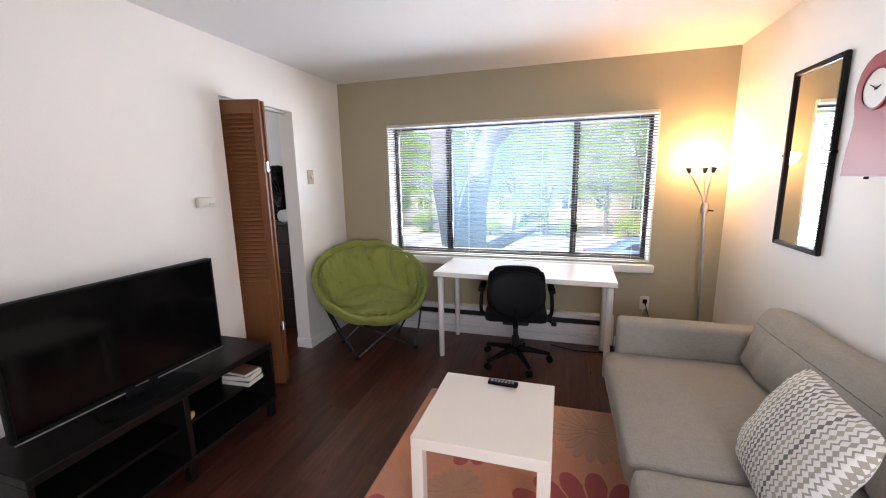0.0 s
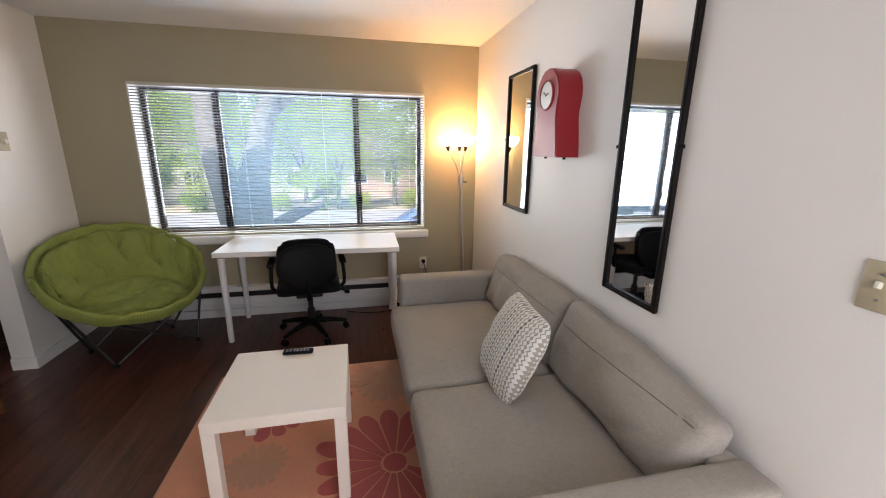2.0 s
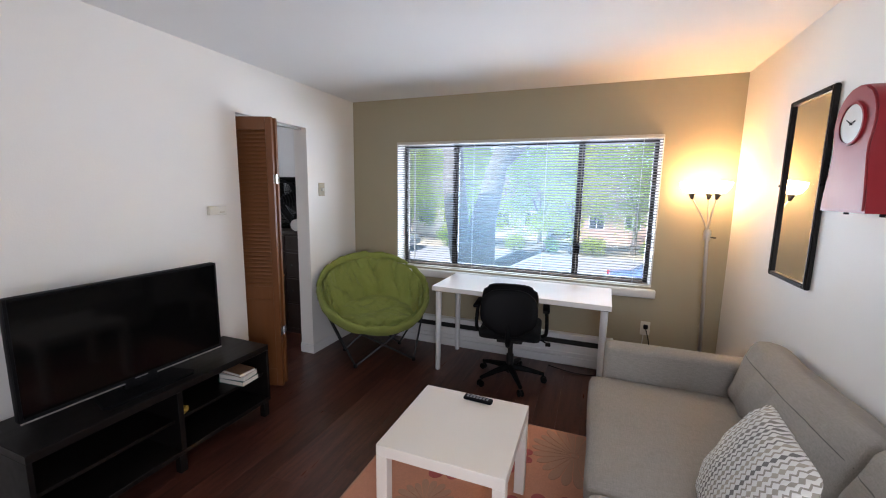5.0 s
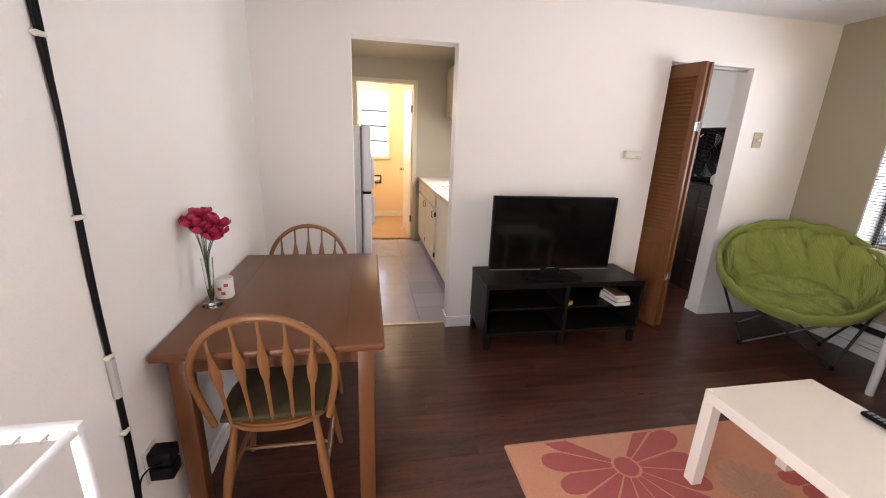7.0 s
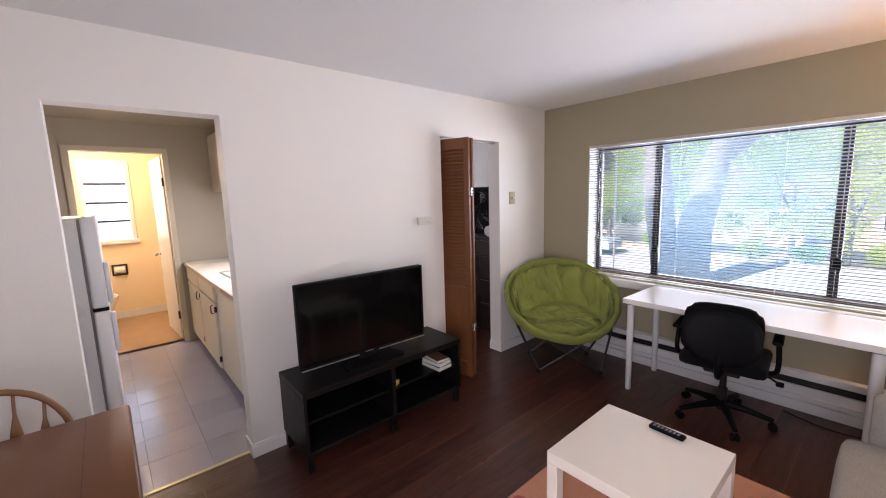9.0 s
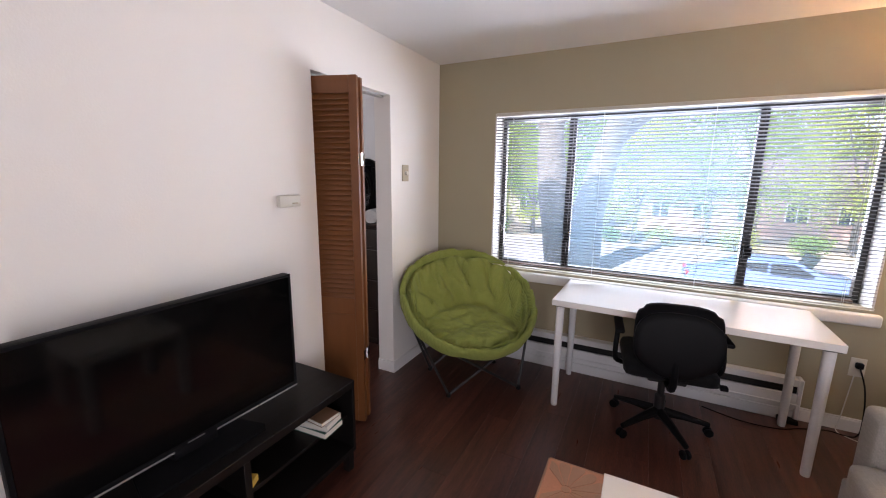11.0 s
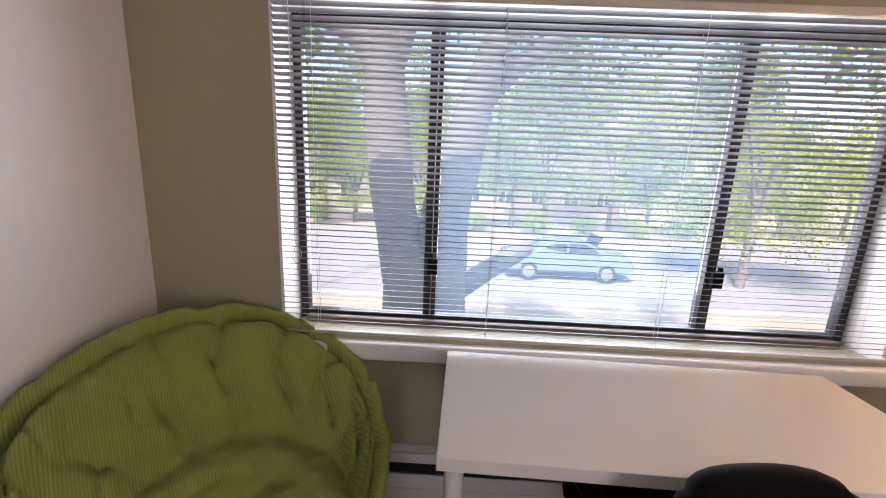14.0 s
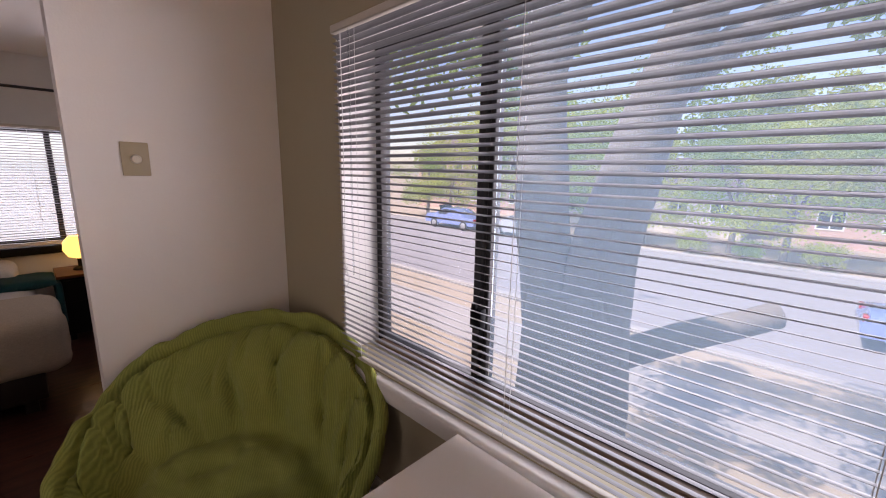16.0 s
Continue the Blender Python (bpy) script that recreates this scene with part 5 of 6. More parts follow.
tb = thing("small_box", pose(-1.47, 1.665, 0.302, 0, 0, 25), "tiny yellow paper packet on the shelf", "packet")
part("packet", box(-0.02, 0.02, -0.028, 0.028, 0, 0.03, 0.003, 1), mat("yellow_card", (0.60, 0.40, 0.07), None, 0.5), tb)

# ---- folding louvre door ----
fd = thing("door_2", pose(-1.90, 2.445, 0, 0, 0, 18), "orange-brown louvred folding door standing folded open", "door", kind="structure")
LW = 0.318
sl = mesh_of(turned(box(0.0, LW - 0.09, -0.019, 0.019, -0.0035, 0.0035, 0.0015, 1), pose(0.045, 0, 0, 54, 0, 0)), OAK, "louvre")
for k, y in enumerate((0.0, 0.062)):
    lf = part("leaf", join(box(0, 0.045, y - 0.014, y + 0.014, 0.015, 2.02, 0.002, 1), box(LW - 0.045, LW, y - 0.014, y + 0.014, 0.015, 2.02, 0.002, 1), box(0.045, LW - 0.045, y - 0.0135, y + 0.0135, 1.93, 2.02, 0.002, 1), box(0.045, LW - 0.045, y - 0.0135, y + 0.0135, 0.70, 0.80, 0.002, 1), box(0.045, LW - 0.045, y - 0.0135, y + 0.0135, 0.015, 0.15, 0.002, 1)), OAK, fd)
    part("lower_panel", box(0.043, LW - 0.043, y - 0.007, y + 0.007, 0.148, 0.702), OAK, lf)
    for i in range(40):
        piece("louvre", sl, lf, pose(0, y, 0.816 + i * 0.0282))
for z in (0.42, 1.56):
    part("hinge", join(box(LW, LW + 0.003, -0.012, 0.026, z, z + 0.06), box(LW, LW + 0.003, 0.036, 0.074, z, z + 0.06), tube([(LW + 0.004, 0.031, z - 0.004), (LW + 0.004, 0.031, z + 0.064)], 0.006, 8)), CHROME, fd, "silver butt hinge")
part("knob", turned(lathe([(0, 0), (0.008, 0), (0.007, 0.014), (0.015, 0.024), (0.012, 0.034), (0, 0.036)], 14), pose(LW - 0.022, 0.076, 0.86, -90, 0, 0)), OAK, fd)
struct("door_track", box(-1.905, -1.865, BY0, BY1, DH - 0.014, DH - 0.001), SILVER, "metal track under the bedroom door head", "door track")

# ---- dining table and chairs ----
dt = thing("dining_table", (-0.83, -0.09, 0), "worn brown wooden dining table against the wall", "dining table")
part("tabletop", box(-0.54, 0.565, -0.366, 0.376, 0.722, 0.750, 0.010, 3), TABLEWOOD, dt)
for yy in (-0.24, 0.24):
    part("leaf_joint", box(-0.53, 0.555, yy - 0.0004, yy + 0.0004, 0.7495, 0.7504), BLACKWOOD, dt)
part("apron", join(box(-0.47, 0.47, -0.315, -0.295, 0.637, 0.720), box(-0.47, 0.47, 0.295, 0.315, 0.637, 0.720), box(-0.485, -0.465, -0.295, 0.295, 0.637, 0.720), box(0.465, 0.485, -0.295, 0.295, 0.637, 0.720)), TABLEWOOD, dt)
for x in (-0.475, 0.475):
    for y in (-0.31, 0.31):
        part("leg", box(x - 0.03, x + 0.03, y - 0.03, y + 0.03, 0, 0.720, 0.005, 2), TABLEWOOD, dt)


def windsor(m):
    """An arrow-back hoop chair facing +x, seat at 0.445."""
    c = thing("dining_chair", m, "honey wood hoop-back dining chair with arrow spindles", "chair", "dining chairs")
    seat = []
    for i in range(28):
        a = 2 * math.pi * i / 28
        rx, ry = 0.205 + 0.012 * math.cos(a), 0.205 + 0.018 * math.cos(a)
        seat.append((rx * math.copysign(abs(math.cos(a)) ** 0.8, math.cos(a)), ry * math.copysign(abs(math.sin(a)) ** 0.8, math.sin(a))))
    part("seat", slab(seat, 0.415, 0.447, 0.008), CHAIRWOOD, c)
    part("seat_pad", turned(cushion(0.36, 0.36, 0.03, 0.012, 6, 0.014, 2, 0.002), pose(0.01, 0, 0.447)), weave("olive_seat_pad", (0.075, 0.055, 0.025), (0.05, 0.038, 0.018), 120), c, "dark olive seat pad")
    hoop = []
    for i in range(25):
        a = math.pi * i / 24
        w = 0.242 * (1 + 0.05 * math.sin(a))
        z = 0.445 + 0.445 * (math.sin(a) ** 0.62)
        hoop.append((-0.165 - 0.085 * (z - 0.445) / 0.445, w * math.cos(a) * (0.80 + 0.20 * min(1, (z - 0.445) / 0.25)), z))
    part("back_hoop", tube(hoop, 0.0125, 10), CHAIRWOOD, c)
    for k in range(5):
        y = -0.138 + 0.069 * k
        yt = y * 1.16
        zt = 0.445 + 0.445 * (max(0.05, 1 - (yt / 0.25) ** 2) ** 0.31)
        xs = [-0.165 - 0.085 * (z - 0.445) / 0.445 for z in (0.445, zt)]
        p, q = Vector((xs[0], y, 0.445)), Vector((xs[1], yt, zt))
        sp = tube([p.lerp(q, s) for s in (0, 0.3, 0.42, 0.50, 0.62, 0.72, 0.8, 1)], [0.006, 0.007, 0.009, 0.016, 0.019, 0.012, 0.006, 0.005], 8)
        for v in sp.verts:
            base = -0.165 - 0.085 * (v.co.z - 0.445) / 0.445
            v.co.x = base + (v.co.x - base) * 0.55
        part("spindle", sp, CHAIRWOOD, c, "arrow-shaped spindle")
    fts = {}
    for sx in (-1, 1):
        for sy in (-1, 1):
            a, b = Vector((sx * 0.13, sy * 0.14, 0.42)), Vector((sx * 0.20 + 0.0, sy * 0.20, 0.0))
            fts[sx, sy] = a.lerp(b, 0.55)
            part("leg", tube([a, a.lerp(b, 0.2), a.lerp(b, 0.5), a.lerp(b, 0.6), b], [0.013, 0.015, 0.019, 0.016, 0.011], 10), CHAIRWOOD, c)
    for sy in (-1, 1):
        part("stretcher", tube([fts[-1, sy], fts[-1, sy].lerp(fts[1, sy], 0.5), fts[1, sy]], [0.008, 0.012, 0.008], 8), CHAIRWOOD, c)
    part("stretcher", tube([fts[-1, -1].lerp(fts[1, -1], 0.5), fts[-1, 1].lerp(fts[1, 1], 0.5)], 0.008, 8), CHAIRWOOD, c)
    return c


ch = windsor(pose(-0.47, -0.11, 0, 0, 0, 180))
copy_thing(ch, pose(-1.25, -0.13, 0, 0, 0, 0))
GLASS = mat("clear_glass", (0.95, 0.97, 0.97), (0.95, 0.97, 0.97), 0.02, bump=0, rvar=0.005, trans=1.0)
vs = thing("vase", (-0.655, -0.395, 0.7505), "slim clear glass bud vase with a round foot", "vase")
part("glass", lathe([(0.0, 0.0), (0.038, 0.0), (0.038, 0.004), (0.012, 0.012), (0.010, 0.03), (0.016, 0.10), (0.022, 0.20), (0.0205, 0.20), (0.0145, 0.10), (0.008, 0.03), (0.0, 0.02)], 24), GLASS, vs)
fw = thing("flower_bunch", (-0.655, -0.395, 0.7705), "bunch of crimson artificial flowers in the glass vase", "flowers")
STEM = mat("green_stem", (0.06, 0.13, 0.04), None, 0.5)
PETAL = mat("crimson_petal", (0.33, 0.008, 0.045), (0.50, 0.03, 0.10), 0.5, scale=30, fine=90, bump=0.05)
rf = random.Random(3)
for k in range(8):
    a = 2 * math.pi * k / 8 + rf.uniform(-0.3, 0.3)
    rr_ = rf.uniform(0.012, 0.046)
    head = Vector((rr_ * math.cos(a) + 0.005, max(-0.035, rr_ * math.sin(a)) + 0.01, rf.uniform(0.255, 0.345)))
    part("stem", tube(smooth_path([(0.003 * math.cos(a), 0.003 * math.sin(a), 0.0), (0.008 * math.cos(a), 0.008 * math.sin(a), 0.18), head], 4), 0.002, 6), STEM, fw)
    verts, faces = [], []
    up = (head - Vector((0, 0, 0.15))).normalized()
    rot = up.to_track_quat("Z", "Y").to_matrix()
    for layer, (n, op_, ln) in enumerate(((4, 0.25, 0.036), (6, 0.75, 0.046))):
        for i in range(n):
            th_ = 2 * math.pi * i / n + layer * 0.5 + k
            u, v2 = Vector((math.cos(th_), math.sin(th_), 0)), Vector((-math.sin(th_), math.cos(th_), 0))
            k0 = len(verts)
            for s, w in ((0.0, 0.3), (0.4, 0.9), (0.75, 1.0), (1.0, 0.35)):
                c_ = u * (ln * op_ * math.sin(s * 1.9)) + Vector((0, 0, ln * s))
                for e in (-1, 0, 1):
                    verts.append(tuple(head + rot @ (c_ + v2 * (e * w * 0.018) - u * (abs(e) * -0.004))))
            for s in range(3):
                for e in range(2):
                    o = k0 + s * 3 + e
                    faces.append((o, o + 1, o + 4, o + 3))
    me = bpy.data.meshes.new("blossom")
    me.from_pydata(verts, [], faces)
    me.shade_smooth()
    leafy("blossom", me, PETAL, fw, "crimson blossom")
cd = thing("candle_jar", (-0.745, -0.375, 0.7505), "frosted white candle jar with a small red print", "candle")
part("jar", lathe([(0, 0), (0.034, 0), (0.037, 0.006), (0.037, 0.085), (0.034, 0.085), (0.034, 0.07), (0, 0.068)], 24), mat("frosted_white_glass", (0.78, 0.77, 0.74), None, 0.3), cd)
part("print", join(*[turned(box(-0.008, 0.008, 0.0372, 0.0378, z, z + 0.014, 0.0), pose(0, 0, 0, 0, 0, az)) for az, z in ((-80, 0.02), (-100, 0.04), (-62, 0.055))]), mat("red_print", (0.5, 0.05, 0.04), None, 0.5), cd, "red printed marks")
cl = thing("wood_chip", pose(-0.435, -0.03, 0.7505, 0, 0, 15), "small yellow folded packet on the table", "packet")
part("packet", box(-0.008, 0.008, -0.022, 0.022, 0, 0.008, 0.003, 1), mat("amber_card", (0.60, 0.34, 0.05), None, 0.4), cl)

# ---- router shelf and cables ----
rs = thing("wall_shelf", (-0.225, S, 1.955), "small white wall shelf under the router", "shelf")
part("board", box(-0.125, 0.125, 0.0, 0.24, 0.0, 0.016, 0.002, 1), WHITELAM, rs)
for x in (-0.085, 0.085):
    part("bracket", join(box(x - 0.008, x + 0.008, 0, 0.006, -0.12, 0.0), box(x - 0.008, x + 0.008, 0.0, 0.19, -0.006, 0.0), tube([(x, 0.006, -0.105), (x, 0.15, -0.006)], 0.005, 6)), WHITEMET, rs)
ro = thing("wifi_router", pose(-0.235, S + 0.145, 1.971, 0, 0, 4), "black wireless router with three upright antennas", "router")
part("body", join(turned(box(-0.14, 0.14, -0.055, 0.105, 0.046, 0.080, 0.008, 2), pose(0, 0, 0, 5, 0, 0)), turned(box(-0.10, 0.10, -0.045, 0.075, 0.010, 0.046, 0.004, 1), pose(0, 0, 0, 5, 0, 0))), BLACKPL, ro)
for k, x in enumerate((0.115, 0.0, -0.115)):
    an = part("antenna", turned(box(-0.012, 0.012, -0.006, 0.006, 0.0, 0.190, 0.003, 1), pose(x, -0.068, 0.052, 4, 0, 0)), BLACKPL, ro)
    part("antenna_joint", turned(lathe([(0, -0.012), (0.009, -0.012), (0.009, 0.012), (0, 0.012)], 12), pose(x, -0.066, 0.057, 0, 90, 0)), BLACKPL, an)
for y in (-0.04, -0.014, 0.012, 0.038):
    part("port", box(0.139, 0.142, y, y + 0.018, 0.052, 0.068), mat("port_blue", (0.02, 0.06, 0.2), None, 0.5) if y > -0.02 else BLACKMET, ro)
for x in (-0.09, 0.09):
    for y in (-0.035, 0.065):
        part("foot", box(x - 0.012, x + 0.012, y - 0.012, y + 0.012, 0.0, 0.02), BLACKPL, ro)
bc_ = thing("black_cable", (0.0, -0.165, 1.79), "looped black network cable hanging below the shelf", "cable")


def loop(cy, cz, ry, rz, a0, a1, x0, x1, n=24):
    return [(x0 + (x1 - x0) * i / n, cy + ry * math.cos(radians(a0 + (a1 - a0) * i / n)), cz + rz * math.sin(radians(a0 + (a1 - a0) * i / n))) for i in range(n + 1)]


part("loop", tube(loop(-0.048, -0.035, 0.060, 0.068, 30, 388, 0.03, 0.045), 0.0042, 7), BLACKPL, bc_)
part("loop", tube(loop(0.062, -0.004, 0.066, 0.060, 160, 515, -0.02, -0.005), 0.0042, 7), BLACKPL, bc_)
part("loop", tube(smooth_path([(0.0, -0.13, 0.155), (0.0, -0.09, 0.085), (0.0, -0.04, 0.035), (0.0, 0.0, 0.0), (0.0, 0.035, -0.055), (0.0, 0.06, -0.078), (0.0, 0.062, -0.066), (0.0, 0.03, -0.02), (0.0, -0.03, 0.03)], 6), 0.0042, 7), BLACKPL, bc_)
part("riser", tube(smooth_path([(0.0, 0.0, 0.005), (-0.01, -0.05, 0.07), (-0.03, -0.12, 0.13), (-0.06, -0.20, 0.15), (-0.10, -0.26, 0.12), (-0.122, -0.287, 0.06)], 6), 0.0042, 7), BLACKPL, bc_)
part("riser", tube(smooth_path([(-0.04, -0.10, 0.22), (-0.04, -0.11, 0.16), (-0.07, -0.20, 0.09), (-0.12, -0.285, 0.05)], 6), 0.0036, 7), BLACKPL, bc_)
part("plug", box(-0.052, -0.012, -0.115, -0.085, 0.185, 0.235, 0.005, 1), BLACKPL, bc_)
part("tie", box(-0.012, 0.035, -0.016, 0.016, -0.018, 0.014, 0.005, 1), BLACKFAB, bc_, "black cable tie")
yc_ = thing("yellow_cable", (-0.01, -0.150, 1.83), "coiled yellow network cable with blue ties", "cable")
YEL = mat("yellow_cable", (0.62, 0.43, 0.03), None, 0.45)
for k in range(4):
    part("coil", tube(loop(0.003 * k, -0.002 * k, 0.026 + 0.002 * k, 0.036 + 0.002 * k, 0, 360, -0.006 * k, -0.006 * k, 20)[:-1], 0.0028, 6, True), YEL, yc_)
part("tail", tube(smooth_path([(0.0, -0.01, 0.03), (-0.02, -0.03, 0.07), (-0.04, -0.05, 0.13), (-0.05, -0.075, 0.165)], 5), 0.0028, 6), YEL, yc_)
part("tail", tube(smooth_path([(0.0, -0.02, 0.0), (-0.02, -0.10, 0.0), (-0.06, -0.2, 0.04), (-0.09, -0.27, 0.10), (-0.10, -0.30, 0.17)], 5), 0.0028, 6), YEL, yc_)
for y in (-0.030, 0.032):
    part("blue_tie", box(-0.022, 0.006, y - 0.009, y + 0.009, -0.006, 0.018, 0.004, 1), mat("blue_tape", (0.03, 0.20, 0.42), None, 0.5), yc_)
vc = thing("cable_bundle", (-0.11, S, 0), "taped black cable bundle running down the wall", "cable")
for dx, ph in ((-0.006, 0.0), (0.004, 1.7), (0.0, 3.1)):
    part("cable", tube([(dx + 0.007 * math.sin(2.2 * z + ph) + 0.006 * math.sin(7 * z + 0.3 * ph), 0.007 + 0.003 * math.cos(3 * z + ph), z) for z in [0.12 + 0.06 * i for i in range(30)]], 0.0042, 7), BLACKPL, vc)
for z in (1.62, 1.22, 0.84, 0.60):
    part("cable_clip", box(-0.016, 0.016, 0, 0.016, z, z + 0.012, 0.003, 1), IVORY, vc)
part("tape", tube([(0.0, 0.008, 0.72), (0.002, 0.008, 0.84)], 0.012, 8), mat("silver_tape", (0.35, 0.34, 0.32), None, 0.4), vc)
pa = thing("power_adapter", (-0.20, S, 0.41), "two black power adapters plugged into a wall outlet", "power adapter")
part("outlet_plate", box(-0.036, 0.036, 0, 0.006, -0.058, 0.058, 0.003, 2), IVORY, pa)
for z in (-0.05, 0.005):
    part("adapter", box(-0.03, 0.03, 0.006, 0.075, z, z + 0.045, 0.006, 2), BLACKPL, pa)
part("lead", tube(smooth_path([(0.03, 0.05, 0.02), (0.06, 0.03, 0.03), (0.085, 0.012, 0.0), (0.09, 0.01, -0.12)], 5), 0.003, 6), BLACKPL, pa)
rk = thing("metal_rack", (0.33, -0.308, 0), "narrow white tubular metal rack standing by the wall", "rack")
for y in (-0.068, 0.068):
    for x in (0.0, 0.46):
        part("post", tube([(x, y, 0.0), (x, y, 0.955)], 0.011, 10), WHITEMET, rk)
        part("foot_cap", lathe([(0, 0), (0.014, 0), (0.014, 0.02), (0.011, 0.024), (0, 0.024)], 12, x, y), IVORY, rk)
    for z in (0.962, 0.80, 0.25):
        part("side_rail", tube([(-0.004, y, z), (0.464, y, z)], 0.0085, 10), WHITEMET, rk)
for x in (0.0, 0.46):
    part("top_bar", box(x - 0.011, x + 0.011, -0.078, 0.078, 0.950, 0.974, 0.005, 2), WHITEMET, rk)
for y in (-0.038, 0.0, 0.038):
    part("hook", tube(smooth_path([(0.012, y, 0.966), (0.018, y - 0.006, 0.960), (0.016, y - 0.010, 0.954), (0.012, y - 0.004, 0.957)], 4), 0.0022, 6), SILVER, rk)

# ---- kitchen ----
fg = thing("refrigerator", (-2.49, -0.18, 0), "white two-door top-freezer refrigerator", "refrigerator")
part("cabinet", box(-0.35, 0.35, -0.38, 0.36, 0.03, 1.51, 0.008, 2), APPL, fg)
for z0, z1, n in ((0.06, 1.00, "lower_door"), (1.015, 1.515, "freezer_door")):
    d_ = part(n, box(-0.35, 0.35, 0.372, 0.44, z0, z1, 0.012, 3), APPL, fg)
    part("handle", box(0.29, 0.325, 0.44, 0.465, z1 - 0.25 if z0 < 1 else z0 + 0.02, z1 - 0.02 if z0 < 1 else z0 + 0.25, 0.008, 2), APPL, d_)
part("door_gasket", box(-0.34, 0.34, 0.36, 0.372, 0.07, 1.50), GREYRUB, fg, "grey door gasket")
part("hinge_cover", box(0.30, 0.355, 0.372, 0.44, 0.999, 1.016, 0.002, 1), BLACKPL, fg)
for x in (-0.3, 0.3):
    for y in (-0.3, 0.3):
        part("foot", box(x - 0.02, x + 0.02, y - 0.02, y + 0.02, 0, 0.03), BLACKPL, fg)
CREAM = mat("cream_cabinet_paint", (0.70, 0.65, 0.53), (0.64, 0.59, 0.48), 0.4, scale=4, fine=80, bump=0.04)
for x0, x1 in ((-4.49, -3.80), (-3.80, -3.11), (-3.11, -2.0)):
    cb = thing("base_cabinet", ((x0 + x1) / 2, 1.26, 0), "cream painted kitchen base cabinet", "cabinet", "kitchen base cabinets")
    w = (x1 - x0) / 2
    part("body", box(-w + 0.001, w - 0.001, -0.31, 0.33, 0.09, 0.87, 0.002, 1), CREAM, cb)
    part("toe_kick", box(-w + 0.001, w - 0.001, -0.25, 0.33, 0.0, 0.09), BLACKWOOD, cb)
    if w < 0.5:
        dr = part("door", box(-w + 0.012, w - 0.012, -0.332, -0.311, 0.11, 0.70, 0.004, 1), CREAM, cb)
        part("handle", tube([(w - 0.06, -0.333, 0.60), (w - 0.06, -0.352, 0.61), (w - 0.06, -0.352, 0.67), (w - 0.06, -0.333, 0.68)], 0.005, 6), BLACKMET, dr)
        for z in (0.17, 0.62):
            part("hinge", box(w - 0.014, w + 0.0, -0.336, -0.315, z, z + 0.05, 0.002, 1), BLACKMET, dr, "black hinge")
        part("drawer", box(-w + 0.012, w - 0.012, -0.332, -0.311, 0.72, 0.855, 0.004, 1), CREAM, cb)
wt = thing("kitchen_worktop", (-3.245, 1.255, 0.87), "cream laminate kitchen worktop with a metal edge", "worktop")
part("slab", box(-1.245, 1.245, -0.335, 0.345, 0, 0.035, 0.003, 1), CREAM, wt)
part("metal_edge", box(-1.245, 1.245, -0.342, -0.335, -0.004, 0.037, 0.002, 1), SILVER, wt, "bright metal edge strip")
part("backsplash", box(-1.245, 1.245, 0.325, 0.345, 0.035, 0.14, 0.003, 1), CREAM, wt)
sk = thing("kitchen_sink", (-3.2, 1.28, 0.905), "steel kitchen sink with a chrome tap", "sink")
part("rim", join(box(-0.28, 0.28, -0.22, -0.20, 0, 0.006), box(-0.28, 0.28, 0.20, 0.22, 0, 0.006), box(-0.28, -0.26, -0.20, 0.20, 0, 0.006), box(0.26, 0.28, -0.20, 0.20, 0, 0.006)), SILVER, sk)
part("tap", tube(smooth_path([(0, 0.21, 0.0), (0, 0.21, 0.18), (0, 0.16, 0.24), (0, 0.06, 0.22), (0, 0.04, 0.17)], 5), 0.012, 10), CHROME, sk)
uc = thing("wall_cabinet", (-4.08, 1.60, 1.68), "cream painted kitchen wall cabinet", "cabinet")
part("body", box(-0.40, 0.40, -0.31, 0.0, 0, 0.62, 0.002, 1), CREAM, uc)
for x0, x1 in ((-0.395, -0.005), (0.005, 0.395)):
    part("door", box(x0, x1, -0.33, -0.311, 0.01, 0.61, 0.004, 1), CREAM, uc)
kw = thing("window_4", (0, 0, 0), "white framed kitchen window over the sink", "window", kind="structure")
part("window_frame", join(box(-3.6, -3.55, 1.60, 1.66, 1.1, 1.95), box(-2.65, -2.6, 1.60, 1.66, 1.1, 1.95), box(-3.55, -2.65, 1.60, 1.66, 1.1, 1.15), box(-3.55, -2.65, 1.60, 1.66, 1.90, 1.95)), TRIM, kw)
struct("trim_entry", join(box(0.60, 0.66, S, S + 0.012, 0, 2.09), box(1.44, 1.50, S, S + 0.012, 0, 2.09), box(0.66, 1.44, S, S + 0.012, 2.03, 2.09)), TRIM, "white painted trim around the open entry", "trim")

# ---- bathroom ----
PORC = mat("white_porcelain", (0.80, 0.78, 0.74), None, 0.12, scale=4, fine=50, bump=0)
tl = thing("toilet", pose(-5.85, -0.10, 0, 0, 0, 0), "white porcelain toilet by the bathroom wall", "toilet")
part("bowl", lathe([(0, 0), (0.12, 0.0), (0.11, 0.12), (0.15, 0.25), (0.20, 0.36), (0.205, 0.39), (0.17, 0.39), (0.14, 0.33), (0.0, 0.26)], 28, 0.05, 0.22), PORC, tl)
part("seat_lid", turned(lathe([(0, 0.39), (0.205, 0.39), (0.21, 0.405), (0.2, 0.42), (0, 0.425)], 28), pose(0.05, 0.22, 0)), PORC, tl)
part("tank", box(-0.18, 0.28, -0.12, 0.06, 0.36, 0.74, 0.02, 3), PORC, tl)
part("tank_lid", box(-0.19, 0.29, -0.13, 0.07, 0.74, 0.77, 0.01, 2), PORC, tl)
tp = thing("paper_holder", (-6.25, 0.385, 0.675), "dark recessed toilet paper holder with a white roll", "paper holder")
